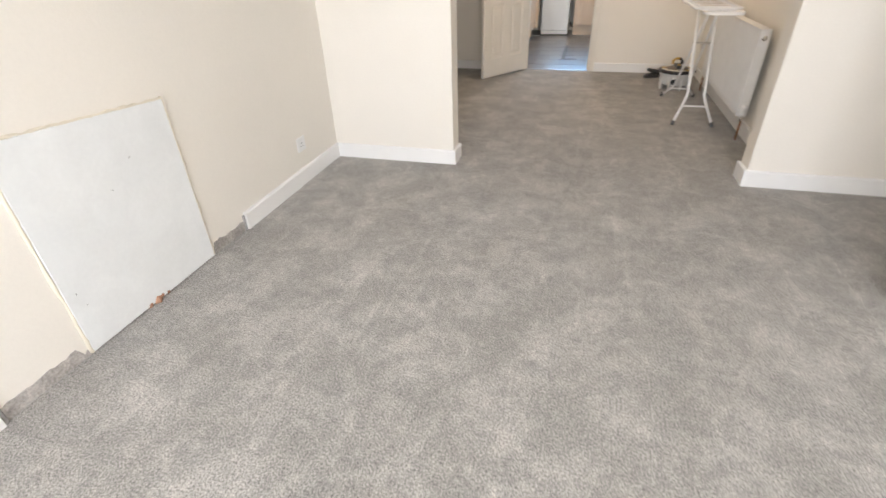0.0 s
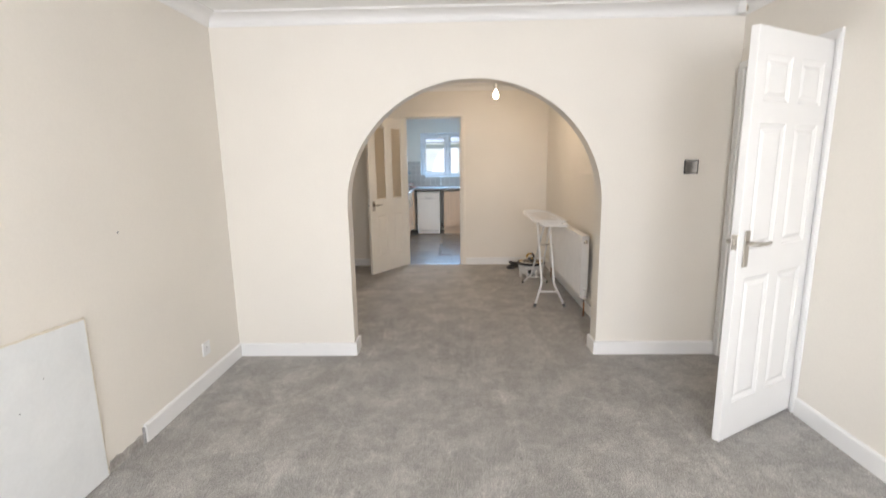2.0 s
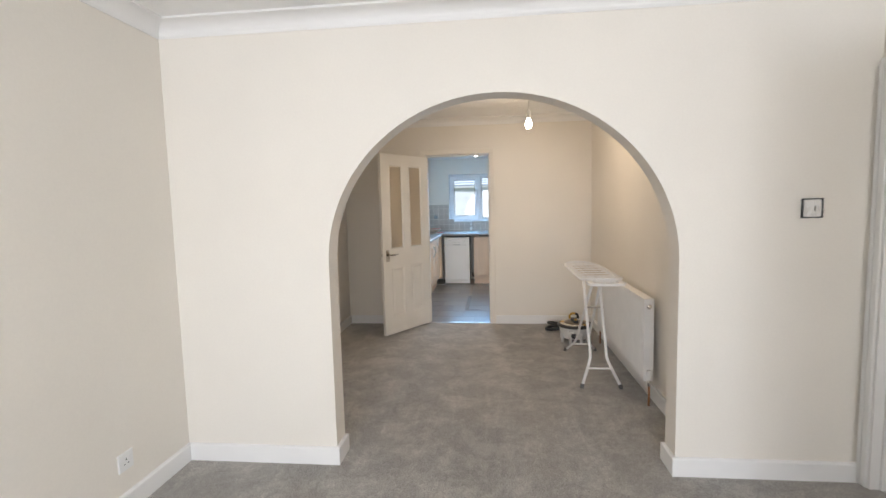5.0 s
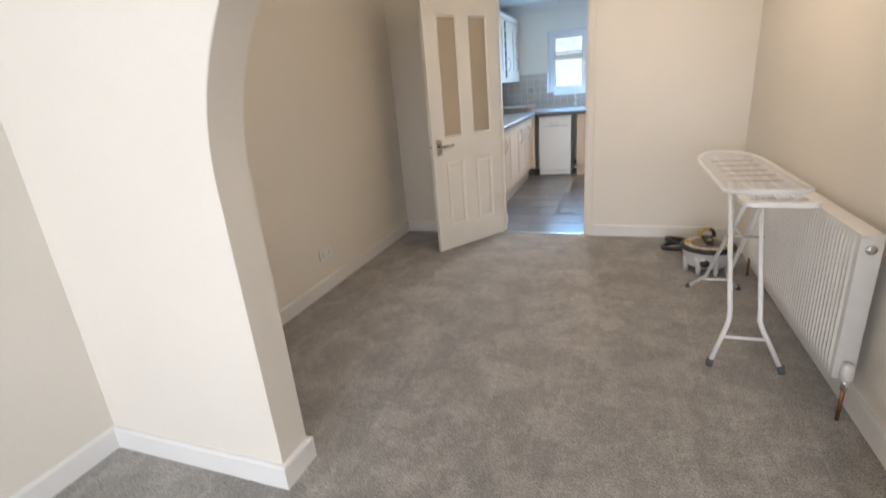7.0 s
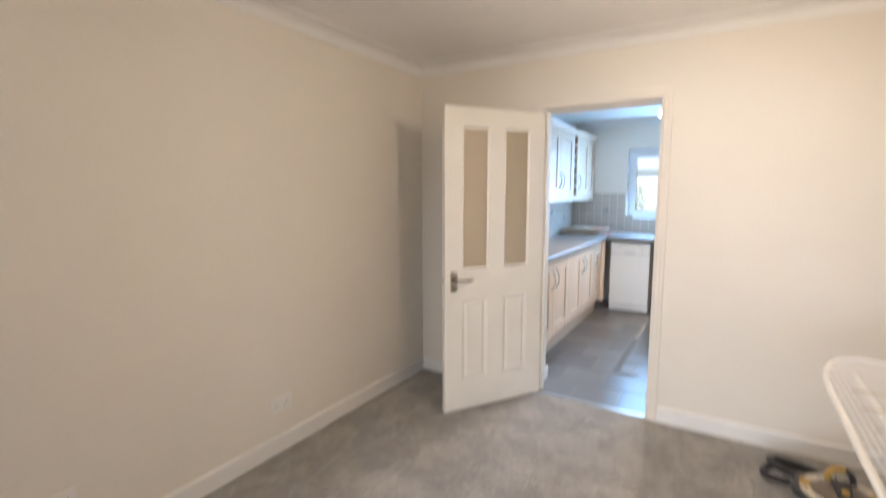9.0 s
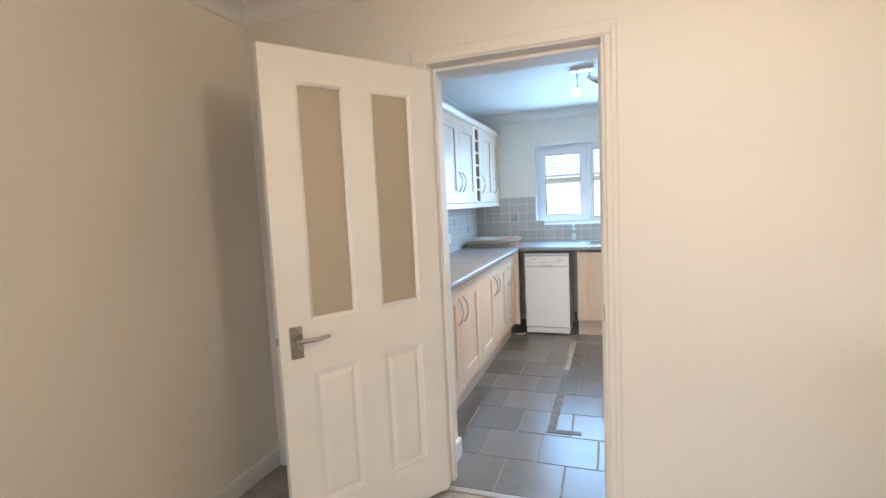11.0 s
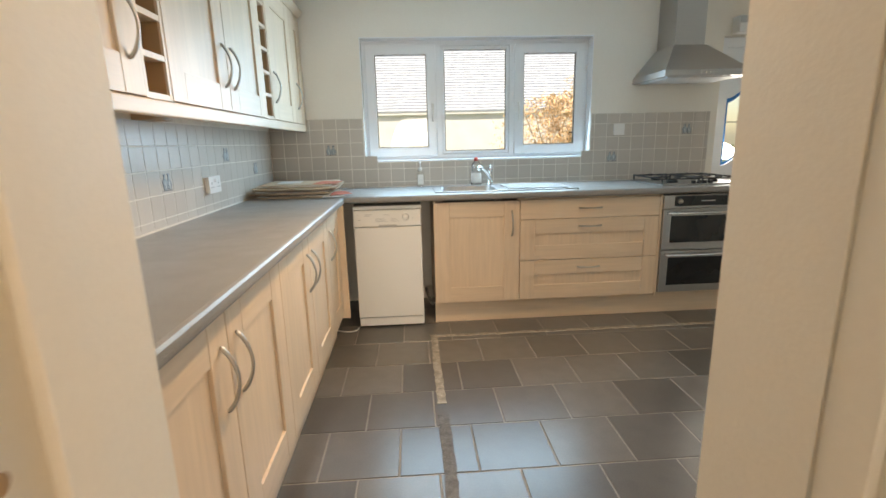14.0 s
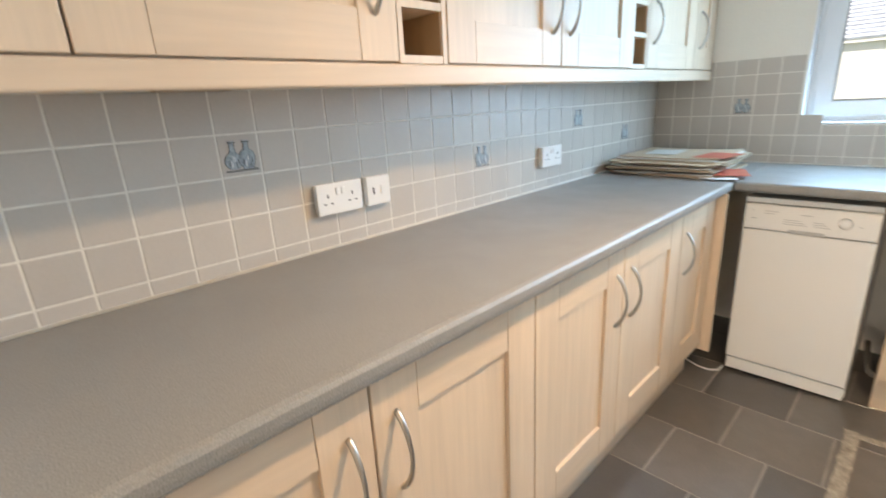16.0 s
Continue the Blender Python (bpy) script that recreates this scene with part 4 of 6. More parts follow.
part("tail", bm, CHROME, rd)
vv = part("valve", lathem([(0.0, 0.0), (0.017, 0.0), (0.021, 0.006), (0.021, 0.055), (0.017, 0.066), (0.0, 0.068)], 16, at=(RXF + 0.036, RY0 - 0.032, 0.185)), PLASTIC, rd, "white radiator valve cap")
part("valve_body", lathem([(0.0, 0.0), (0.012, 0.0), (0.012, 0.045), (0.0, 0.045)], 12, at=(RXF + 0.036, RY0 - 0.032, 0.14)), CHROME, vv)
part("pipe", tubem([(RXF + 0.036, RY0 - 0.032, 0.145), (RXF + 0.036, RY0 - 0.032, 0.0)], 0.0075, 8), COPPER, rd, "dull copper pipe")
part("pipe", tubem([(RXF + 0.036, RY1 + 0.03, 0.20), (RXF + 0.036, RY1 + 0.03, 0.0)], 0.0075, 8), COPPER, rd)

# ironing board
ib = thing("ironing_board", (0.81, 4.735, 0.0), "bare white wire-mesh ironing board standing beside the radiator", "ironing board")
HW = 0.146


def board_outline(grow):
    pts = [(-HW - grow + 0.02, -0.46 - grow), (HW + grow - 0.02, -0.46 - grow), (HW + grow, -0.44), (HW + grow, 0.18)]
    for k in range(1, 12):
        a = math.pi * k / 12
        pts.append(((HW + grow) * math.cos(a), 0.18 + (0.42 + grow) * math.sin(a) ** 0.8))
    pts += [(-HW - grow, 0.18), (-HW - grow, -0.44)]
    return pts


# open wire deck: fine strands both ways inside the rim, with bearers underneath
def half_width(y):
    return HW if y <= 0.18 else HW * math.sqrt(max(0.0, 1 - ((y - 0.18) / 0.42) ** 2.2))


bm = bmesh.new()
y = -0.455
while y < 0.59:
    w = half_width(y)
    if w > 0.01:
        box(bm, -w, w, y - 0.0009, y + 0.0009, 0.853, 0.8542)
    y += 0.017
for k in range(-9, 10):
    x = k * 0.0155
    top = 0.18 + 0.42 * (max(0.0, 1 - (abs(x) / HW) ** 2)) ** 0.4545
    box(bm, x - 0.0008, x + 0.0008, -0.458, top, 0.8518, 0.853)
part("wire_deck", bm, TUBEWHITE, ib, "fine white wire mesh deck")
part("rim", tubem([(x, y, 0.853) for x, y in board_outline(0.004)], 0.009, 8, closed=True), TUBEWHITE, ib)
for x in (-0.055, 0.055):
    part("bearer", boxm(x - 0.009, x + 0.009, -0.452, 0.42, 0.838, 0.8503), TUBEWHITE, ib)
for y in (-0.28, -0.16, -0.04, 0.10, 0.24):
    w = half_width(y) - 0.05
    part("cross_wire", tubem([(-w, y, 0.8575), (w * 0.3, y + 0.006, 0.8575), (w, y, 0.8575)], 0.0022, 6), SCORCH, ib, "tan rusted cross wire")
# iron rest
def rounded(x0, x1, y0, y1, r):
    pts = []
    for cx, cy, q in ((x1 - r, y1 - r, 0), (x0 + r, y1 - r, 1), (x0 + r, y0 + r, 2), (x1 - r, y0 + r, 3)):
        pts += [(cx + r * math.cos(math.pi / 2 * (q + k / 5)), cy + r * math.sin(math.pi / 2 * (q + k / 5))) for k in range(6)]
    return pts


bm = ring_of(rounded(-0.118, 0.138, -0.625, -0.452, 0.045), rounded(-0.083, 0.103, -0.588, -0.478, 0.02), 0.828, 0.846)
for v in bm.verts:
    v.co = Vector((v.co.x, v.co.z, v.co.y))
part("iron_rest", bm, TUBEWHITE, ib, "flat white iron rest with an open middle")
for x in (-0.045, 0.015, 0.07):
    part("rest_bar", tubem([(x, -0.60, 0.835), (x, -0.44, 0.842)], 0.004, 6), TUBEWHITE, ib)
for xf, kx, tx in ((-0.126, -0.058, -0.085), (0.161, 0.062, 0.035)):
    fl = part("leg", tubem([(xf, -0.405, 0.015), (kx + (xf - kx) * 0.12, -0.372, 0.20), (kx, -0.362, 0.235), (kx, -0.352, 0.28), (tx, -0.20, 0.838)], 0.011, 10), TUBEWHITE, ib)
    part("rubber_foot", tubem([(xf * 1.02, -0.407, 0.0), (xf * 0.975, -0.402, 0.035)], 0.0145, 10), RUBBER, fl, "grey rubber foot")
for xf, kx, tx in ((-0.113, -0.03, -0.055), (0.166, 0.085, 0.0)):
    bl = part("leg", tubem([(xf, 0.522, 0.012), (kx + (xf - kx) * 0.1, 0.452, 0.105), (kx, 0.435, 0.125), (kx + (tx - kx) * 0.08, 0.36, 0.19), (tx, -0.40, 0.80), (tx, -0.43, 0.838)], 0.010, 10), TUBEWHITE, ib)
    part("rubber_foot", tubem([(xf * 1.04, 0.528, 0.0), (xf * 0.96, 0.508, 0.030)], 0.0135, 10), RUBBER, bl, "grey rubber foot")
part("crossbar", tubem([(-0.079, -0.385, 0.15), (0.090, -0.385, 0.15)], 0.008, 8), TUBEWHITE, ib)
part("crossbar", tubem([(-0.050, 0.470, 0.085), (0.105, 0.470, 0.085)], 0.008, 8), TUBEWHITE, ib)
part("pivot", tubem([(-0.085, -0.263, 0.60), (0.06, -0.263, 0.60)], 0.006, 8), SATIN, ib)
part("height_stay", tubem([(0.0, -0.05, 0.845), (0.0, -0.35, 0.80)], 0.005, 6), TUBEWHITE, ib)

# tub vacuum cleaner with its hose
vc = thing("vacuum_cleaner", (0.845, 5.60, 0.0), "grey and black tub vacuum cleaner with a coiled hose", "vacuum cleaner")
part("tub", lathem([(0.0, 0.04), (0.115, 0.04), (0.13, 0.05), (0.148, 0.10), (0.158, 0.15), (0.166, 0.162), (0.0, 0.162)], 36), VACGREY, vc, "pale grey plastic tub")
part("rim", lathem([(0.10, 0.162), (0.168, 0.160), (0.175, 0.168), (0.174, 0.180), (0.164, 0.188), (0.148, 0.189), (0.10, 0.187)], 36), BLACKPL, vc, "dark brown rubber rim")
for k in range(12):
    a0, a1 = 2 * math.pi * k / 12 + 0.03, 2 * math.pi * (k + 1) / 12 - 0.03
    ring = [(r * math.cos(a0 + (a1 - a0) * q), r * math.sin(a0 + (a1 - a0) * q)) for r, qs in ((0.108, (0, 0.25, 0.5, 0.75, 1)), (0.147, (1, 0.75, 0.5, 0.25, 0))) for q in qs]
    seg = part("ring_segment", prism(bmesh.new(), ring, 0.186, 0.1925), YELLOW if k % 5 == 0 else FILLER, vc, "cream printed ring segment")
    am_ = (a0 + a1) / 2
    lb = part("lettering_bar", boxm(-0.014, 0.014, -0.003, 0.003, 0, 0.0006), SCUFF, seg)
    lb.matrix_local = pose(0.129 * math.cos(am_), 0.129 * math.sin(am_), 0.1925, 0, 0, math.degrees(am_) + 90)
part("lid", lathem([(0.0, 0.186), (0.108, 0.186), (0.106, 0.196), (0.08, 0.206), (0.0, 0.212)], 30), LIDBROWN, vc, "smoked brown lid")
part("centre_block", prism(bmesh.new(), [(-0.022, -0.085), (0.018, -0.09), (0.034, 0.05), (-0.034, 0.05)], 0.20, 0.232), BLACKPL, vc)
ch_ = part("carry_handle", tubem([(0.010, 0.053, 0.276), (0.028, 0.052, 0.266), (0.038, 0.05, 0.250), (0.040, 0.045, 0.222)], 0.0125, 10), BLACKPL, vc, "black plastic handle")
part("grip", tubem([(-0.045, 0.045, 0.222), (-0.045, 0.05, 0.252), (-0.022, 0.052, 0.274), (0.012, 0.052, 0.276)], 0.0118, 10), YELLOW, ch_, "mustard plastic grip")
lab = part("rating_label", boxm(-0.03, 0.03, -0.0006, 0.0006, -0.014, 0.014), SOAPLABEL, vc, "white rating label")
lab.matrix_local = pose(-0.062, -0.142, 0.125, -12, 0, -23)
for k in range(4):
    lb = part("print_bar", boxm(-0.024, 0.024 - 0.012 * (k % 2), -0.0011, -0.0005, 0.007 - 0.006 * k, 0.009 - 0.006 * k), SCUFF, lab)
part("knob", lathem([(0, 0.23), (0.014, 0.23), (0.013, 0.244), (0, 0.246)], 12, at=(-0.004, -0.07, 0)), YELLOW, vc)
bm = lathem([(0.0, 0.0), (0.028, 0.0), (0.03, 0.02), (0.022, 0.03), (0.0, 0.03)], 16)
bmesh.ops.rotate(bm, verts=bm.verts, matrix=Matrix.Rotation(radians(90), 3, "X"))
bmesh.ops.translate(bm, verts=bm.verts, vec=(-0.03, -0.125, 0.09))
part("hose_port", bm, BLACKPL, vc)
for k in range(8):
    a = 2 * math.pi * k / 8 + 0.3
    cx, cy = 0.135 * math.cos(a), 0.135 * math.sin(a)
    part("foot_lug", tubem([(cx, cy, 0.0), (cx * 1.02, cy * 1.02, 0.03), (cx * 1.06, cy * 1.06, 0.10)], [0.012, 0.017, 0.014], 8), VACGREY, vc)
pts = []
for k in range(70):
    a = 0.4 + k * 0.155
    r = 0.145 - 0.0006 * k
    pts.append((-0.11 + r * 1.05 * math.cos(a), 0.33 + r * 0.75 * math.sin(a), 0.03 + 0.0011 * k + 0.012 * math.sin(a * 1.5)))
part("hose", tubem(pts, [0.0155 + 0.002 * (k % 2) for k in range(70)], 8), BLACKPL, vc, "ribbed black hose")


# ---- kitchen ----
HOUSE = {ob.name for ob in scene.objects}
KITCHEN_PARTS = {n for n in HOUSE if n.startswith(("floor_kitchen", "wall_kitchen_west", "wall_kitchen_north", "wall_kitchen_east", "ceiling_kitchen", "coving_kitchen", "window_1", "window_sill_1", "door_3", "kitchen_socket", "spur_switch", "cooker_switch"))}

def bow_handle(length, bulge=0.032, r=0.0052):
    """A bowed bar handle in the plane y-z, standing off towards -y, centred on the origin."""
    pts = [(0, -0.001, -length / 2)]
    for k in range(11):
        u = k / 10
        pts.append((0, -0.004 - bulge * math.sin(math.pi * u) ** 0.75, -length / 2 + length * u))
    pts.append((0, -0.001, length / 2))
    return tubem(pts, [r * 1.3] + [r * (0.85 + 0.35 * abs(2 * k / 10 - 1)) for k in range(11)] + [r * 1.3], 8)


def shaker_door(parent, x0, x1, z0, z1, handle_x=None, handle_z=None, upright=True, stile=0.105, rail=0.105, name="door"):
    """A shaker door in the plane y = 0 (front face at y = -0.02), with a recessed panel and a bow handle."""
    g = 0.0022
    x0, x1, z0, z1 = x0 + g, x1 - g, z0 + g, z1 - g
    d = part(name, boxm(x0 + stile - 0.004, x1 - stile + 0.004, -0.010, -0.002, z0 + rail - 0.004, z1 - rail + 0.004), MAPLE, parent)
    for a in ((x0, x0 + stile), (x1 - stile, x1)):
        part("stile", boxm(a[0], a[1], -0.02, 0.0, z0, z1, bevel=0.0018), MAPLE, d)
    for a in ((z0, z0 + rail), (z1 - rail, z1)):
        part("rail", boxm(x0 + stile + 0.0006, x1 - stile - 0.0006, -0.0194, 0.0, a[0], a[1], bevel=0.0014), MAPLE_H, d)
    if handle_x is not None:
        hb = bow_handle(0.165) if upright else bow_handle(0.15, 0.022)
        h = part("handle", hb, SATIN, d, "bowed satin metal handle")
        h.matrix_local = pose(handle_x, -0.020, handle_z, 0, 0 if upright else 90, 0)
    return d


# west run of base units, doors facing east; local x runs along +y of the room
BXF = -0.943


def base_unit(y0, y1, doors, label):
    u = thing("base_cabinet", (BXF - 0.02, y0, 0.0), label, "cabinet", "kitchen base units", rz=90)
    w = y1 - y0
    part("body", boxm(0.001, w - 0.001, 0.001, 0.545, 0.15, 0.866), MAPLE, u)
    for a, b, hx in doors:
        shaker_door(u, a - y0, b - y0, 0.155, 0.856, None if hx is None else hx - y0, 0.688)
    return u


base_unit(6.588, 7.583, [(6.588, 7.093, 7.043), (7.093, 7.583, 7.146)], "pale maple double base cabinet with shaker doors")
base_unit(7.583, 8.545, [(7.583, 8.06, 8.012), (8.06, 8.545, 8.112)], "pale maple double base cabinet with shaker doors")
base_unit(8.545, 8.93, [(8.545, 8.93, 8.595)], "pale maple corner base cabinet with one shaker door")
ep = finish("end_panel", boxm(-1.51, -0.905, 8.932, 8.952, 0.125, 0.868, bevel=0.001), MAPLE)
tagged(ep, "pale maple end panel beside the dishwasher gap", "panel")
pp = finish("plinth", boxm(BXF - 0.075, BXF - 0.058, 6.588, 8.93, 0.0, 0.15), MAPLE_H)
tagged(pp, "pale maple plinth under the cabinets", "plinth")

# worktop: two boards meeting in the corner, rolled front edge
WT0, WT1, WFX, WFY = 0.870, 0.914, -0.905, 9.005


def rolled(d):
    return [(0, WT0), (d - 0.016, WT0), (d - 0.006, WT0 + 0.003), (d - 0.001, WT0 + 0.010), (d, WT0 + 0.02), (d - 0.001, WT1 - 0.010), (d - 0.006, WT1 - 0.003), (d - 0.016, WT1), (0, WT1)]


wt = thing("worktop", (0, 0, 0), "dark grey laminate worktop along the tiled wall", "worktop")
roll = [(TW - 0.006 + a, b) for a, b in rolled(WFX - TW + 0.006)]
part("top", boxm(roll[0][0], roll[1][0], 6.585, 9.642, WT0, WT1), WORKTOP, wt)
part("front_edge", prism(bmesh.new(), roll[1:8], 6.585, 9.642, "y"), WORKTOP, wt, "rolled grey front edge")
SX0, SX1, SY0, SY1 = -0.262, 0.118, 9.145, 9.50
bm = bmesh.new()
prof = [(KY1 - 0.008 - a, b) for a, b in rolled(KY1 - 0.008 - WFY)]
# the rear board is cut round the sink bowl
for x0, x1 in ((WFX + 0.0015, SX0), (SX1, 1.895)):
    prism(bm, prof, x0, x1, "x")
prism(bm, [(a, b) for a, b in [(min(p[0], SY0), p[1]) for p in prof]], SX0, SX1, "x")
box(bm, SX0, SX1, SY1, KY1 - 0.008, WT0, WT1)
for f in [f for f in bm.faces if f.calc_area() < 1e-9]:
    bm.faces.remove(f)
wt2 = finish("worktop", bm, WORKTOP)
tagged(wt2, "dark grey laminate worktop under the kitchen window", "worktop")
js = finish("joint_strip", boxm(WFX - 0.001, WFX + 0.003, WFY + 0.002, 9.64, WT1 - 0.002, WT1 + 0.0008), STEEL)
tagged(js, "thin metal strip joining the two worktops", "strip")
sb = bmesh.new()
tube(sb, [(TW + 0.003, 6.588, WT1 + 0.002), (TW + 0.003, KY1 - 0.012, WT1 + 0.002), ], 0.004, 6)
setting("trim_sealant_west", sb, GROUT, "pale sealant bead")
sb = bmesh.new()
tube(sb, [(TW, KY1 - 0.011, WT1 + 0.002), (1.89, KY1 - 0.011, WT1 + 0.002)], 0.005, 6)
setting("trim_sealant_north", sb, GROUT, "pale sealant bead")

# north run: sink unit, drawers, oven housing
FYF = 9.045


def run_unit(name, x0, x1, label):
    u = thing(name, (x0, FYF + 0.02, 0.0), label, "cabinet", "kitchen base units")
    return u


su = run_unit("sink_cabinet", -0.335, 0.247, "pale maple sink cabinet with one shaker door")
part("body", boxm(0.001, 0.018, 0.001, 0.56, 0.15, 0.866), MAPLE, su)
part("body", boxm(0.563, 0.581, 0.001, 0.56, 0.15, 0.866), MAPLE, su)
part("body", boxm(0.018, 0.563, 0.001, 0.56, 0.15, 0.17), MAPLE, su)
shaker_door(su, 0.0, 0.582, 0.158, 0.856, 0.527, 0.70)
du = run_unit("drawer_cabinet", 0.247, 1.215, "pale maple three-drawer base cabinet")
part("body", boxm(0.001, 0.967, 0.001, 0.56, 0.15, 0.866), MAPLE, du)
for k, (z0, z1) in enumerate(((0.158, 0.437), (0.437, 0.722), (0.722, 0.856))):
    if k == 2:
        d = part("drawer_front", boxm(0.0016, 0.9664, -0.02, 0.0, z0 + 0.0016, z1 - 0.0016, bevel=0.0018), MAPLE_H, du)
        h = part("handle", bow_handle(0.15, 0.022), SATIN, d, "bowed satin metal handle")
        h.matrix_local = pose(0.484, -0.02, 0.79, 0, 90, 0)
    else:
        shaker_door(du, 0.0, 0.968, z0, z1, 0.484, z1 - 0.055, upright=False, stile=0.10, rail=0.10, name="drawer_front")
pl2 = finish("plinth", boxm(-0.335, 1.89, FYF + 0.06, FYF + 0.076, 0.0, 0.148), MAPLE_H)
tagged(pl2, "pale maple plinth under the sink run", "plinth")
oh = run_unit("oven_housing", 1.215, 1.872, "pale maple housing round the built-in oven")
part("side", boxm(0.001, 0.016, -0.018, 0.56, 0.15, 0.866), MAPLE, oh)
part("side", boxm(0.640, 0.656, -0.018, 0.56, 0.15, 0.866), MAPLE, oh)
part("base", boxm(0.016, 0.640, -0.002, 0.56, 0.15, 0.166), MAPLE, oh)

# double oven
ov = thing("double_oven", (1.234, FYF, 0.168), "stainless steel built-in double oven with dark glass doors", "oven")
part("body", boxm(0.0, 0.62, 0.012, 0.5, 0.0, 0.69), STEEL, ov)
part("control_panel", boxm(0.0, 0.62, -0.010, 0.012, 0.60, 0.69, bevel=0.003), STEEL, ov)
part("display", boxm(0.075, 0.545, -0.0115, -0.0095, 0.612, 0.682), OVENGLASS, ov, "black control glass")
for x in (0.11, 0.50):
    bm = lathem([(0.0, 0.0), (0.017, 0.0), (0.015, 0.018), (0.0, 0.018)], 14)
    bmesh.ops.rotate(bm, verts=bm.verts, matrix=Matrix.Rotation(radians(90), 3, "X"))
    bmesh.ops.translate(bm, verts=bm.verts, vec=(x, -0.011, 0.647))
    part("knob", bm, STEEL, ov)
part("clock_bar", boxm(0.26, 0.36, -0.0121, -0.0113, 0.643, 0.648), APPGREY, ov)
for z0, z1 in ((0.31, 0.592), (0.005, 0.300)):
    d = part("oven_door", boxm(0.0, 0.62, -0.014, 0.010, z0, z1, bevel=0.004, seg=2), STEEL, ov)
    part("door_glass", boxm(0.055, 0.565, -0.0155, -0.013, z0 + 0.05, z1 - 0.045, bevel=0.001), OVENGLASS, d, "dark oven door glass")
    zb = z1 - 0.024
    part("handle", tubem([(0.03, -0.014, zb), (0.03, -0.044, zb), (0.31, -0.05, zb), (0.59, -0.044, zb), (0.59, -0.014, zb)], 0.0085, 10), CHROME, d, "chrome bar handle")

# gas hob
hb = thing("gas_hob", (1.53, 9.33, WT1), "stainless steel gas hob with black pan supports", "hob")
part("tray", boxm(-0.29, 0.29, -0.245, 0.245, 0.0, 0.012, bevel=0.005, seg=2), STEEL, hb)
for x, y, r in ((-0.15, -0.11, 0.04), (0.15, -0.11, 0.032), (-0.15, 0.12, 0.032), (0.15, 0.12, 0.05)):
    part("burner", lathem([(0.0, 0.012), (r, 0.012), (r, 0.022), (r * 0.8, 0.028), (r * 0.75, 0.034), (0.0, 0.036)], 18, at=(x, y, 0)), IRON, hb, "black burner cap")
for sx in (-1, 1):
    g = bmesh.new()
    x0, x1 = (-0.275, -0.015) if sx < 0 else (0.015, 0.275)
    tube(g, [(x0, -0.22, 0.045), (x1, -0.22, 0.045), (x1, 0.22, 0.045), (x0, 0.22, 0.045)], 0.006, 6, closed=True)
    for cy in (-0.11, 0.12):
        cx = 0.15 * sx
        for a in range(4):
            dx, dy = math.cos(a * math.pi / 2), math.sin(a * math.pi / 2)
            tube(g, [(cx + dx * 0.025, cy + dy * 0.025, 0.05), (cx + dx * 0.10, cy + dy * 0.10, 0.05), (cx + dx * 0.115, cy + dy * 0.105, 0.044)], 0.005, 6)
    for px in (x0, x1):
        for py in (-0.21, 0.21):
            tube(g, [(px, py, 0.045), (px, py, 0.011)], 0.006, 6)
    part("pan_support", g, IRON, hb, "black cast pan support")
for k in range(4):
    part("knob", lathem([(0.0, 0.012), (0.016, 0.012), (0.014, 0.032), (0.0, 0.033)], 12, at=(-0.06 + 0.04 * k, -0.225, 0)), IRON, hb)

# cooker hood
ch = thing("cooker_hood", (1.55, KY1, 1.64), "stainless steel chimney cooker hood on the wall", "cooker hood")
bm = bmesh.new()
lo = [bm.verts.new(p) for p in ((-0.30, -0.48, 0.04), (0.30, -0.48, 0.04), (0.30, -0.002, 0.04), (-0.30, -0.002, 0.04))]
hi = [bm.verts.new(p) for p in ((-0.135, -0.262, 0.235), (0.105, -0.262, 0.235), (0.105, -0.002, 0.235), (-0.135, -0.002, 0.235))]
bot = [bm.verts.new(p) for p in ((-0.30, -0.48, 0.0), (0.30, -0.48, 0.0), (0.30, -0.002, 0.0), (-0.30, -0.002, 0.0))]
for a, b in ((lo, hi), (bot, lo)):
    for k in range(4):
        bm.faces.new((a[k], a[(k + 1) % 4], b[(k + 1) % 4], b[k]))
bm.faces.new(bot)
bm.faces.new(hi)
part("canopy", bm, STEEL, ch)
part("chimney", boxm(-0.125, 0.095, -0.25, -0.002, 0.23, KCEILZ - 1.64, bevel=0.002), STEEL, ch)
part("filter", boxm(-0.26, 0.26, -0.44, -0.05, -0.006, 0.002, bevel=0.002), APPGREY, ch)
for k in range(4):
    part("button", lathem([(0, 0), (0.006, 0), (0.006, 0.004), (0, 0.004)], 10, at=(-0.05 + 0.033 * k, 0, 0)), CHROME, ch).matrix_local = pose(0, -0.48, 0.02, 90, 0, 0)

# slimline dishwasher
dw = thing("dishwasher", (-0.862, 9.055, 0.0), "white slimline freestanding dishwasher under the worktop", "dishwasher")
part("body", boxm(0.0, 0.447, 0.028, 0.58, 0.02, 0.822), APPLIANCE, dw)
part("top", boxm(-0.002, 0.449, 0.0, 0.585, 0.822, 0.846, bevel=0.006, seg=2), APPLIANCE, dw)
part("plinth", boxm(0.004, 0.443, 0.004, 0.06, 0.012, 0.070, bevel=0.003), APPLIANCE, dw)
door = part("door", boxm(0.0, 0.447, -0.004, 0.03, 0.076, 0.705, bevel=0.006, seg=2), APPLIANCE, dw)
cp = part("control_panel", boxm(0.0, 0.447, -0.008, 0.03, 0.709, 0.818, bevel=0.006, seg=2), APPLIANCE, dw)
part("grip_recess", boxm(0.165, 0.285, -0.0095, -0.004, 0.706, 0.722, bevel=0.002), APPGREY, cp)
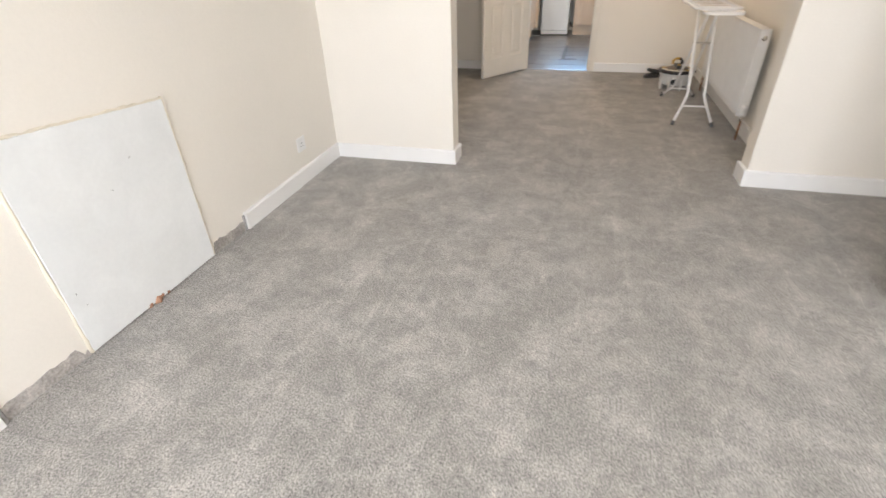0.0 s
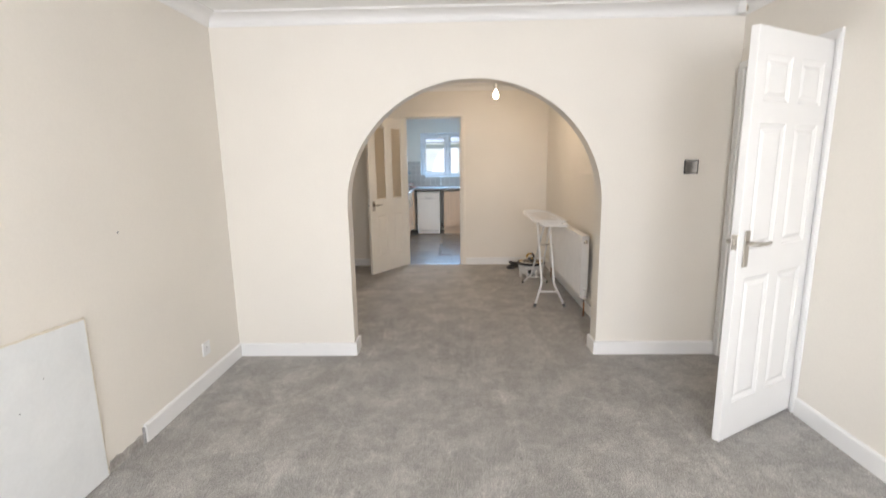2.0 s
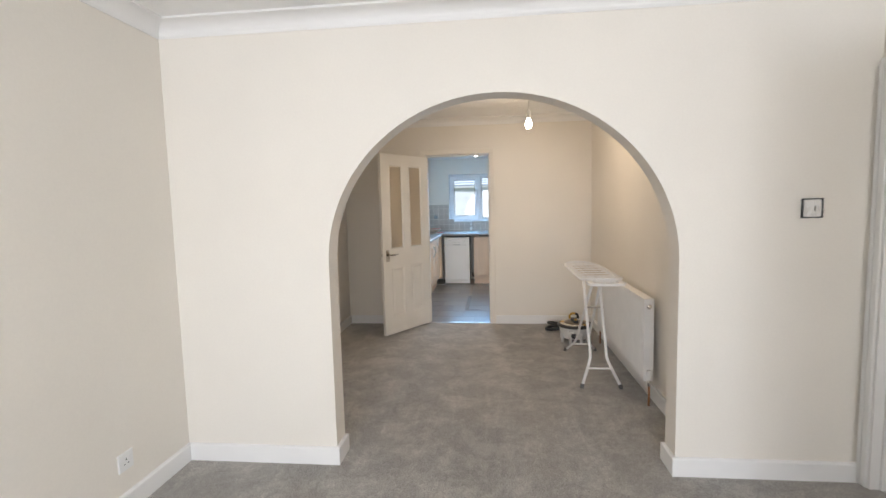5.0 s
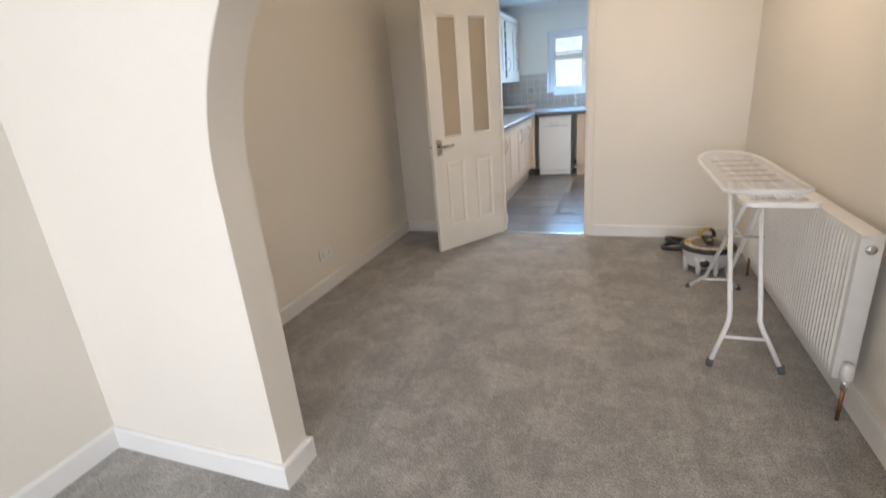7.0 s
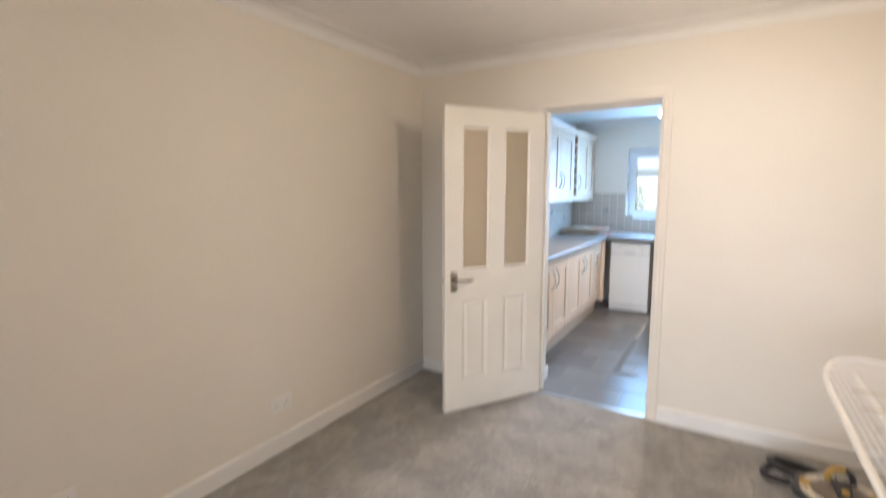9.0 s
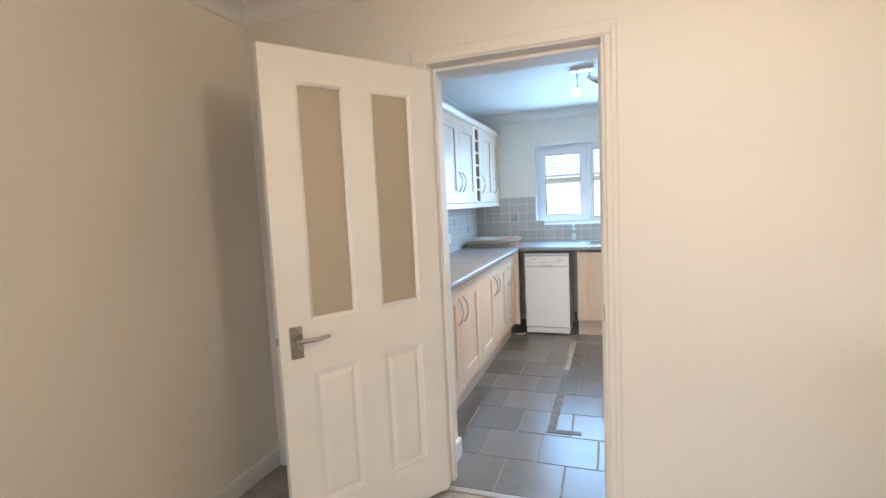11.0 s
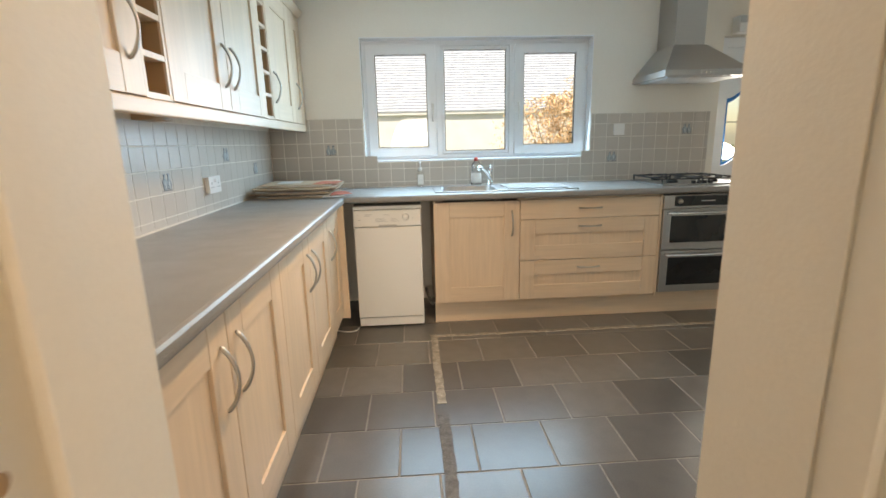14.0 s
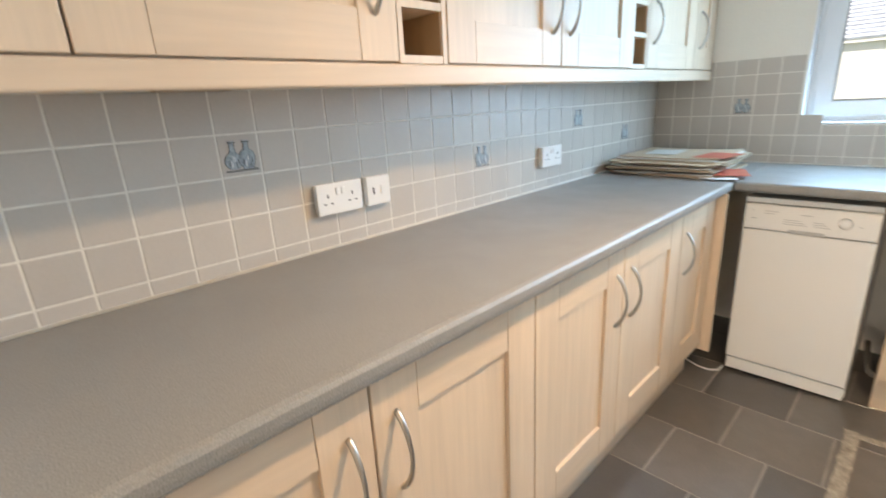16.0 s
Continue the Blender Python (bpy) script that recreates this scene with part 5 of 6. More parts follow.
bm = lathem([(0.0, 0.0), (0.022, 0.0), (0.021, 0.012), (0.017, 0.016), (0.0, 0.016)], 20)
bmesh.ops.rotate(bm, verts=bm.verts, matrix=Matrix.Rotation(radians(90), 3, "X"))
bmesh.ops.translate(bm, verts=bm.verts, vec=(0.345, -0.008, 0.77))
part("dial", bm, APPLIANCE, cp)
for k in range(3):
    part("vent_line", boxm(0.145, 0.225 - 0.01 * k, -0.0088, -0.0078, 0.742 + 0.009 * k, 0.745 + 0.009 * k), APPGREY, cp)
    part("vent_line", boxm(0.245, 0.30 - 0.01 * k, -0.0088, -0.0078, 0.742 + 0.009 * k, 0.745 + 0.009 * k), APPGREY, cp)
for x, z, w in ((0.03, 0.79, 0.006), (0.075, 0.79, 0.05), (0.075, 0.78, 0.035), (0.20, 0.785, 0.04), (0.03, 0.755, 0.02), (0.385, 0.76, 0.012)):
    part("print_bar", boxm(x, x + w, -0.0088, -0.0078, z, z + 0.003), APPGREY, cp)
for x in (0.04, 0.40):
    for y in (0.06, 0.53):
        part("foot", lathem([(0, 0), (0.014, 0), (0.012, 0.022), (0, 0.022)], 10, at=(x, y, 0)), RUBBER, dw)
# waste hose and cables in the gap
gp = finish("waste_hose", tubem([(-0.385, 9.40, 0.16), (-0.375, 9.30, 0.13), (-0.36, 9.18, 0.125), (-0.345, 9.15, 0.125)], 0.012, 8), RUBBER)
tagged(gp, "dark waste hose beside the dishwasher", "hose")
cb = finish("power_cable", tubem([(-1.02, 9.02, 0.006), (-0.96, 8.99, 0.006), (-0.91, 8.985, 0.006), (-0.875, 9.01, 0.006), (-0.868, 9.06, 0.006)], 0.0045, 6), CABLE)
tagged(cb, "white power cable lying on the floor tiles", "cable")

# inset sink with drainer
sk = thing("sink", (0, 0, WT1), "stainless steel inset sink with a ribbed drainer", "sink")
bm = bmesh.new()
for a in ((-0.315, 0.66, 9.09, SY0, 0, 0.004), (-0.315, 0.66, SY1, 9.555, 0, 0.004), (-0.315, SX0, SY0, SY1, 0, 0.004), (SX1, 0.66, SY0, SY1, 0, 0.004)):
    box(bm, *a)
part("rim", bm, STEEL, sk)
part("rim_edge", tubem([(-0.315, 9.09, 0.003), (0.66, 9.09, 0.003), (0.66, 9.555, 0.003), (-0.315, 9.555, 0.003)], 0.0045, 6, closed=True), STEEL, sk)
bm = bmesh.new()
rings = []
for z, ins in ((0.004, 0.0), (-0.01, 0.006), (-0.13, 0.022), (-0.145, 0.045)):
    cx, cy, hx, hy, r = (SX0 + SX1) / 2, (SY0 + SY1) / 2, (SX1 - SX0) / 2 - ins, (SY1 - SY0) / 2 - ins, 0.06
    ring = []
    for q, (sx, sy) in enumerate(((1, 1), (-1, 1), (-1, -1), (1, -1))):
        for j in range(6):
            a = math.pi / 2 * (q + j / 5)
            ring.append(bm.verts.new((cx + sx * (hx - r) + r * math.cos(a), cy + sy * (hy - r) + r * math.sin(a), z)))
    rings.append(ring)
for a, b in zip(rings, rings[1:]):
    for k in range(24):
        f = bm.faces.new((a[k], a[(k + 1) % 24], b[(k + 1) % 24], b[k]))
        f.smooth = True
bm.faces.new(rings[-1])
part("bowl", bm, STEEL, sk, "deep rounded steel bowl")
part("waste", lathem([(0, -0.143), (0.035, -0.143), (0.036, -0.140), (0, -0.141)], 18, at=(-0.07, 9.32, 0)), CHROME, sk)
for k in range(8):
    part("drainer_rib", tubem([(0.19, 9.17 + 0.043 * k, 0.004), (0.20, 9.17 + 0.043 * k, 0.0075), (0.60, 9.17 + 0.043 * k, 0.0065), (0.61, 9.17 + 0.043 * k, 0.004)], 0.005, 6), STEEL, sk)
tp = thing("mixer_tap", (0.125, 9.525, WT1 + 0.004), "chrome mixer tap behind the sink bowl", "tap")
part("base", lathem([(0.0, 0.0), (0.026, 0.0), (0.025, 0.008), (0.019, 0.012), (0.018, 0.105), (0.020, 0.112), (0.0, 0.114)], 18), CHROME, tp)
part("spout", tubem([(0.0, -0.01, 0.05), (-0.03, -0.045, 0.095), (-0.075, -0.10, 0.135), (-0.10, -0.135, 0.142), (-0.108, -0.15, 0.125)], [0.012, 0.011, 0.0105, 0.012, 0.011], 12), CHROME, tp)
part("lever", tubem([(0.0, 0.0, 0.112), (0.004, -0.01, 0.135), (0.006, -0.05, 0.150)], [0.019, 0.016, 0.007], 12), CHROME, tp)

# soap dispenser and washing-up bottle
sd = thing("soap_dispenser", (-0.40, 9.585, WT1), "clear plastic pump bottle of soap with a white label", "bottle")
part("bottle", boxm(-0.03, 0.03, -0.02, 0.02, 0.0, 0.125, bevel=0.009, seg=3), CLEARPL, sd)
part("label", boxm(-0.022, 0.022, -0.0212, -0.0202, 0.02, 0.095), SOAPLABEL, sd)
part("collar", lathem([(0, 0.124), (0.014, 0.124), (0.013, 0.145), (0, 0.146)], 12), PLASTIC, sd)
part("pump", tubem([(0, 0, 0.14), (0, 0, 0.178), (0, -0.006, 0.184), (0, -0.038, 0.182)], [0.005, 0.005, 0.009, 0.005], 8), PLASTIC, sd, "white pump top")
wb = thing("washing_up_bottle", (0.03, 9.60, WT1), "clear washing-up bottle with a red cap and white label", "bottle")
bm = lathem([(0, 0), (0.036, 0), (0.04, 0.01), (0.038, 0.09), (0.034, 0.12), (0.036, 0.145), (0.03, 0.165), (0.014, 0.18), (0.013, 0.188), (0, 0.188)], 20)
for v in bm.verts:
    v.co.y *= 0.6
part("bottle", bm, CLEARPL, wb)
bm = lathem([(0.0372, 0.02), (0.0408, 0.022), (0.0400, 0.075), (0.0372, 0.095)], 20)
for v in bm.verts:
    v.co.y *= 0.62
part("label", bm, SOAPLABEL, wb)
part("cap", lathem([(0, 0.187), (0.017, 0.187), (0.016, 0.205), (0.008, 0.212), (0, 0.213)], 14), REDPL, wb, "red cap")

# flattened cartons and leaflets piled in the corner
random.seed(21)
for k in range(13):
    w, d = random.uniform(0.45, 0.52), random.uniform(0.42, 0.50)
    z = WT1 + 0.0005 + k * 0.0062
    cx, cy, a = -1.235 + random.uniform(-0.012, 0.02), 9.255 + random.uniform(-0.03, 0.03), random.uniform(-3, 3)
    bm = bmesh.new()
    n = 8
    top, bot = [], []
    for j in range(n + 1):
        lift = 0.002 * math.sin(j * 1.3 + k) + (0.006 if j in (0, n) and k % 3 == 0 else 0)
        top.append(((-w / 2 + w * j / n), 0.0045 + max(0, lift)))
        bot.append(((-w / 2 + w * j / n), max(0, lift)))
    prism(bm, bot + top[::-1], -d / 2, d / 2, "y")
    ob = finish("flattened_carton", bm, PAPER if k not in (2, 6, 11) else PAPERWHITE)
    ob.matrix_world = pose(cx, cy, z, 0, 0, a)
    tagged(ob, "flattened brown cardboard carton in a pile on the worktop" if k not in (2, 6, 11) else "white printed carton sheet in the pile on the worktop", "carton", "pile of flattened cartons")
for k, (x, y, z, rz, m, nm, lb) in enumerate(((-0.965, 9.14, 0.016, 20, PAPERRED, "leaflet", "red printed leaflet sliding off the pile"), (-0.985, 9.08, 0.008, 12, PAPERWHITE, "leaflet", "white and red leaflet under the pile"),
                                              (-1.03, 9.20, 0.0835, -8, PAPERRED, "leaflet", "red printed leaflet on top of the pile"), (-1.30, 9.28, 0.0835, 5, PAPERWHITE, "leaflet", "white paper sheet on top of the pile"))):
    ob = finish(nm, boxm(-0.075, 0.075, -0.105, 0.105, 0, 0.0012), m)
    ob.matrix_world = pose(x, y, WT1 + z, 0, 0, rz)
    tagged(ob, lb, "leaflet", "leaflets")

# wall units along the west wall
WXF = -1.235
ZB, ZT = 1.392, 2.125


def wall_unit(name, y0, y1, label):
    return thing(name, (WXF - 0.02, y0, 0.0), label, "cabinet", "kitchen wall units", rz=90)


def wall_cabinet(y0, y1, doors, label):
    u = wall_unit("wall_cabinet", y0, y1, label)
    w = y1 - y0
    part("body", boxm(0.001, w - 0.001, 0.001, 0.268, ZB, ZT), MAPLE, u)
    for a, b, hx in doors:
        shaker_door(u, a - y0, b - y0, ZB, ZT, None if hx is None else hx - y0, 1.575)
    return u


def bottle_rack(y0, y1):
    u = wall_unit("bottle_rack_unit", y0, y1, "narrow open maple bottle rack between wall cabinets")
    w = y1 - y0
    for a in ((0.0, 0.016), (w - 0.016, w)):
        part("side", boxm(a[0] + 0.001, a[1] - 0.001, -0.018, 0.268, ZB, ZT), MAPLE, u)
    # Niche shade is painted: darker back here, darker sheets over the inner sides.
    part("back", boxm(0.016, w - 0.016, 0.25, 0.268, ZB, ZT), MAPLE_DARK, u, "maple back, niche shade painted darker")
    for k in range(7):
        z = ZB + (ZT - ZB - 0.018) * k / 6
        part("shelf", boxm(0.0155, w - 0.0155, -0.017, 0.25, z, z + 0.018), MAPLE, u)
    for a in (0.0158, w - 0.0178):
        part("lining", boxm(a, a + 0.002, -0.010, 0.25, ZB + 0.018, ZT - 0.018), MAPLE_DARK, u)
    return u


wall_cabinet(6.588, 7.467, [(6.588, 6.854, None), (6.854, 7.467, 7.405)], "pale maple wall cabinet with shaker doors")
bottle_rack(7.467, 7.625)
wall_cabinet(7.625, 8.67, [(7.625, 8.15, 8.10), (8.15, 8.67, 8.20)], "pale maple double wall cabinet with shaker doors")
bottle_rack(8.67, 8.812)
wall_cabinet(8.812, 9.648, [(8.812, 9.36, 8.865), (9.36, 9.648, 9.42)], "pale maple corner wall cabinet with shaker doors")
for uy in (7.09, 7.95):
    ul = thing("under_cabinet_light", (TW + 0.001, uy, 1.352), "wedge-shaped maple light with a round lamp under the wall cabinets", "lamp", "under cabinet lights")
    bm = bmesh.new()
    prof = [(0.0, 0.0), (0.06, 0.0), (0.17, 0.024), (0.17, 0.038), (0.0, 0.038)]
    lo, hi = [bm.verts.new((x, -0.075, z)) for x, z in prof], [bm.verts.new((x, 0.075, z)) for x, z in prof]
    bm.faces.new(lo), bm.faces.new(hi[::-1])
    for k in range(5):
        bm.faces.new((lo[k], lo[k - 1], hi[k - 1], hi[k]))
    bmesh.ops.recalc_face_normals(bm, faces=bm.faces)
    part("body", bm, MAPLE_DARK, ul)
    ring = part("lamp_ring", lathem([(0.0, -0.006), (0.026, -0.006), (0.034, -0.003), (0.035, 0.004), (0.0, 0.004)], 24), SATIN, ul, "satin metal ring")
    ring.matrix_world = pose(TW + 0.116, uy, 1.352 + 0.012, 0, -12.3, 0)
    lens = part("lamp_lens", lathem([(0.0, -0.008), (0.024, -0.0075), (0.024, -0.005), (0.0, -0.005)], 20), PLASTIC, ul, "unlit white lens")
    lens.matrix_world = ring.matrix_world.copy()
lr = finish("light_rail", boxm(WXF - 0.028, WXF + 0.002, 6.588, 9.646, 1.342, 1.390, bevel=0.005, seg=2), MAPLE_H)
tagged(lr, "pale maple pelmet under the wall cabinets", "pelmet")
bm = prism(bmesh.new(), [(WXF - 0.27, ZT + 0.001), (WXF + 0.004, ZT + 0.001), (WXF + 0.018, ZT + 0.012), (WXF + 0.032, ZT + 0.034), (WXF + 0.034, ZT + 0.045), (WXF - 0.27, ZT + 0.045)], 6.588, 9.646, "y")
cn = finish("cornice", bm, MAPLE_H)
tagged(cn, "pale maple cornice along the top of the wall cabinets", "cornice")

# spot bar on the ceiling
sl = thing("ceiling_spotlight", (-0.20, 8.04, KCEILZ), "chrome ceiling spotlight with two adjustable lamps, one lit", "ceiling light")
part("plate", boxm(-0.09, 0.09, -0.035, 0.035, -0.028, 0.0, bevel=0.004, seg=2), CHROME, sl)
for x, tgt, lit in ((-0.035, (-0.045, -0.10, -0.215), True), (0.055, (0.13, 0.03, -0.115), False)):
    base = (x, 0.0, -0.028)
    knee = (x, 0.0, -0.165 if lit else -0.085)
    part("stem", tubem([base, knee], 0.005, 8), CHROME, sl)
    d = Vector(tgt) - Vector(knee)
    m = Matrix.Translation(Vector(knee) - d.normalized() * 0.02) @ d.to_track_quat("Z", "Y").to_matrix().to_4x4()
    head = part("spot_head", lathem([(0, 0), (0.013, 0.0), (0.016, 0.02), (0.034, 0.085), (0.030, 0.085), (0.014, 0.03), (0, 0.03)], 18), CHROME, sl)
    head.matrix_local = m
    part("lamp_face", lathem([(0, 0.076), (0.029, 0.076), (0.029, 0.08), (0, 0.082)], 16), SPOTGLOW if lit else FROST, head, "lit lamp" if lit else "unlit lamp")

# boxed unit on the wall by the back door
bx = thing("wall_box", (2.22, KY1, 1.905), "pale grey box on the wall above the back door", "box")
part("body", boxm(-0.22, 0.22, -0.09, -0.001, 0.085, 0.205, bevel=0.006), PLASTIC, bx)
part("cover", boxm(-0.215, 0.215, -0.095, -0.09, 0.15, 0.20, bevel=0.002), APPGREY, bx)

# ---- garden ----
setting("ground", boxm(-60, 60, 9.95, 90, -0.5, -0.35), GRASS, "garden ground")
hs = thing("neighbour_house", (0.5, 24.0, -0.4), "white rendered house with a grey tiled roof beyond the garden", "house")
part("wall", boxm(-9, 9, 0, 6, 0, 2.75), RENDERW, hs)
rf = part("roof", boxm(-9.4, 9.4, -0.13, -0.02, 2.66, 2.78), RENDERW, hs, "white eaves board")
roof, gaps = bmesh.new(), bmesh.new()
for k in range(34):
    y0, z0 = -0.15 + k * 0.145, 2.75 + k * 0.115
    for bm, pts in ((roof, ((-9.4, y0, z0 + 0.055), (9.4, y0, z0 + 0.055), (9.4, y0 + 0.165, z0 + 0.125), (-9.4, y0 + 0.165, z0 + 0.125))),
                    (gaps, ((-9.4, y0, z0), (9.4, y0, z0), (9.4, y0, z0 + 0.055), (-9.4, y0, z0 + 0.055)))):
        bm.faces.new([bm.verts.new(p) for p in pts])
# Strips that carry the painted shadow below each tile row.
part("tile_edges", gaps, TILESHADE, hs, "lower edges of the roof tiles, shadow painted dark")
part("roof_tiles", roof, ROOFTILE, hs, "rows of grey roof tiles")
for x in (-6.5, 5.5):
    w = part("window", boxm(x - 0.6, x + 0.6, -0.02, 0.02, 0.95, 2.05), UPVC, hs)
    part("pane", boxm(x - 0.54, x + 0.54, -0.03, -0.02, 1.01, 1.99), OVENGLASS, w)

# slatted fence along the west side of the garden
fe = thing("garden_fence", (-1.7, 0, -0.4), "weathered grey timber garden fence", "fence")
for k in range(40):
    y = 12.2 + k * 0.16
    sl_ = part("slat", boxm(-0.011, 0.011, -0.055, 0.055, 0.0, 1.72 + 0.02 * math.sin(k), bevel=0.003), FENCE, fe)
    sl_.location = (0.0 - (k * 0.012), y, 0)
for z in (0.4, 1.35):
    part("rail", tubem([(-0.04, 12.1, z), (-0.52, 18.7, z)], 0.03, 4), FENCE, fe)


def leafy(name, centre, size, count, mat, label, category, stems):
    t = thing(name, centre, label, category)
    rnd = random.Random(count)
    tr = bmesh.new()
    for k in range(stems):
        a = rnd.uniform(0, 6.28)
        top = Vector((size[0] * 0.6 * math.cos(a), size[1] * 0.6 * math.sin(a), size[2] * rnd.uniform(0.6, 1.0)))
        tube(tr, [(0.1 * math.cos(a), 0.1 * math.sin(a), 0), top * 0.5 + Vector((0, 0, 0.1)), top], [0.03, 0.02, 0.006], 5)
    part("stems", tr, FENCE, t)
    bm = bmesh.new()
    for k in range(count):
        a, h = rnd.uniform(0, 6.28), rnd.uniform(0.05, 1.0)
        lump = 0.75 + 0.3 * math.sin(a * 3 + h * 7) + rnd.uniform(-0.15, 0.15)
        r = math.sqrt(rnd.random()) * lump * math.sqrt(max(0.05, 1 - (h - 0.4) ** 2 * 1.6))
        p = Vector((size[0] * r * math.cos(a), size[1] * r * math.sin(a), size[2] * h))
        s = rnd.uniform(0.02, 0.05)
        q = Euler((rnd.uniform(-1, 1), rnd.uniform(-1, 1), rnd.uniform(0, 6.28))).to_matrix()
        vs = [bm.verts.new(p + q @ Vector(c)) for c in ((-s, 0, 0), (0, -s * 0.55, 0.2 * s), (s, 0, 0), (0, s * 0.55, 0.2 * s))]
        bm.faces.new(vs)
    ob = part("crown", bm, mat, t)
    return t


leafy("ivy_bush", (-2.0, 16.2, -0.4), (0.55, 2.4, 2.0), 3500, LEAF, "green ivy growing over the fence", "bush", 8)
leafy("ivy_bush", (-1.75, 13.4, -0.4), (0.30, 0.7, 1.75), 1500, LEAF, "green ivy growing over the fence", "bush", 5)
leafy("orange_shrub", (2.9, 16.6, -0.4), (1.5, 1.6, 2.6), 10500, LEAFOR, "tall shrub with orange-brown leaves", "shrub", 10)
leafy("orange_shrub", (4.6, 18.0, -0.4), (1.6, 1.4, 3.3), 8500, LEAFOR, "tall shrub with orange-brown leaves", "shrub", 10)

# ---- tiles ----
MESHES = {}


def tile_mesh(key, w, h, t, bevel):
    if key not in MESHES:
        bm = boxm(-w / 2, w / 2, -h / 2, h / 2, -t, 0.0)
        top = [e for e in bm.edges if e.verts[0].co.z > -1e-6 and e.verts[1].co.z > -1e-6]
        bmesh.ops.bevel(bm, geom=top, offset=bevel, segments=1, affect="EDGES")
        me = bpy.data.meshes.new("tile")
        bm.to_mesh(me)
        bm.free()
        MESHES[key] = me
    return MESHES[key]


P = 0.0992
ROWS_Z = [(WT1 + 0.004, 0.955), (0.955, 1.055), (1.055, 1.155), (1.155, 1.255), (1.255, 1.355), (1.355, 1.432)]
wt_w = setting("wall_tiling_west", boxm(KX0, KX0 + 0.0067, 6.585, KY1, WT1, 1.40), GROUT, "grey-beige square wall tiles with pale grout")
wt_n = setting("wall_tiling_north", grid_slab(bmesh.new(), TW + 0.003, 1.895, WT1, 1.435, [(-0.8153, 0.9353, 1.105, 1.6)], KY1 - 0.0073, KY1, "y"), GROUT, "grey-beige square wall tiles with pale grout")


def bottles_motif(parent, flip):
    """Raised print of a round decanter and a waisted bottle, in the tile's plane."""
    s = -1 if flip else 1
    shapes = []
    round_body = [(0.0205 * math.sin(a), 0.0205 - 0.0205 * math.cos(a)) for a in (0.35, 0.8, 1.2, 1.6, 2.0, 2.4, 2.75)]
    shapes.append((-0.017, round_body + [(0.0048, 0.050), (0.0044, 0.062), (0.0068, 0.063), (0.0068, 0.068)]))
    shapes.append((0.017, [(0.011, 0.0), (0.0125, 0.002), (0.0165, 0.016), (0.0185, 0.030), (0.0155, 0.040), (0.0060, 0.047), (0.0046, 0.054), (0.0046, 0.060), (0.0072, 0.062), (0.0072, 0.068)]))
    dark, pale, shine = bmesh.new(), bmesh.new(), bmesh.new()
    for k, (cx, pts) in enumerate(shapes):
        for bm, grow, top in ((dark, 0.0016, 0.0012), (pale, 0.0, 0.0022)):
            poly = [(s * (cx + u + grow), -0.034 + v) for u, v in pts] + [(s * (cx - u - grow), -0.034 + v) for u, v in pts[::-1]]
            prism(bm, poly, 0.0, top)
        for dx, z0, z1 in ((-0.010, -0.026, -0.010), (0.006, -0.030, -0.016), (0.011, -0.020, -0.008)):
            box(dark, s * (cx + dx) - 0.0010, s * (cx + dx) + 0.0010, z0, z1, 0, 0.0026)
        for dx, z0, z1 in ((-0.005, -0.028, -0.014), (0.001, -0.014, -0.002)):
            box(shine, s * (cx + dx) - 0.0013, s * (cx + dx) + 0.0013, z0, z1, 0, 0.0027)
        box(dark, s * cx - 0.0075, s * cx + 0.0075, 0.0295, 0.0315, 0, 0.0027)
    box(dark, -0.038, 0.040, -0.0385, -0.0350, 0, 0.0016)
    part("bottle_print", pale, DECOR, parent, "grey-blue raised print of two bottles")
    part("print_outline", dark, DECORDARK, parent)
    part("print_highlight", shine, PLASTIC, parent)


def lay(parent, m, w, h, kind):
    me = tile_mesh((round(w, 3), round(h, 3)), w - 0.0046, h - 0.0046, 0.0075, 0.0010)
    ob = new("tile", me)
    if not me.materials:
        me.materials.append(TILE)
    ob.parent = parent
    ob.matrix_world = m
    if kind:
        bottles_motif(ob, kind == 2)
    return ob


WEST_DECOR = {(0, 3): 1, (9, 2): 2, (16, 3): 1, (21, 2): 2}
for c in range(-6, 26):
    ya, yb = max(6.586, 7.127 + c * P), min(KY1 - 0.008, 7.127 + (c + 1) * P)
    if yb - ya < 0.015:
        continue
    for r, (za, zb) in enumerate(ROWS_Z[:5]):
        zb = min(zb, 1.40)
        lay(wt_w, Matrix.Translation((TW, (ya + yb) / 2, (za + zb) / 2)) @ Euler((radians(90), 0, radians(90))).to_matrix().to_4x4(), yb - ya, zb - za, WEST_DECOR.get((c, r), 0))
NORTH_DECOR = {(4, 3): 2, (26, 2): 1, (32, 4): 2}
WX0, WX1, WZ0 = -0.817, 0.937, 1.103
for c in range(35):
    xa, xb = TW + 0.002 + c * P, min(1.892, TW + 0.002 + (c + 1) * P)
    if xb - xa < 0.015:
        continue
    for r, (za, zb) in enumerate(ROWS_Z):
        a, b, d = xa, xb, zb
        if zb > WZ0 and b > WX0 and a < WX1:
            if za >= WZ0 - 0.001:
                if a < WX0 - 0.012:
                    b = WX0
                elif b > WX1 + 0.012:
                    a = WX1
                else:
                    continue
            elif a >= WX0 and b <= WX1:
                d = WZ0
            if d - za < 0.012:
                continue
        lay(wt_n, Matrix.Translation(((a + b) / 2, KY1 - 0.0085, (za + d) / 2)) @ Euler((radians(90), 0, 0)).to_matrix().to_4x4(), b - a, d - za, NORTH_DECOR.get((c, r), 0))

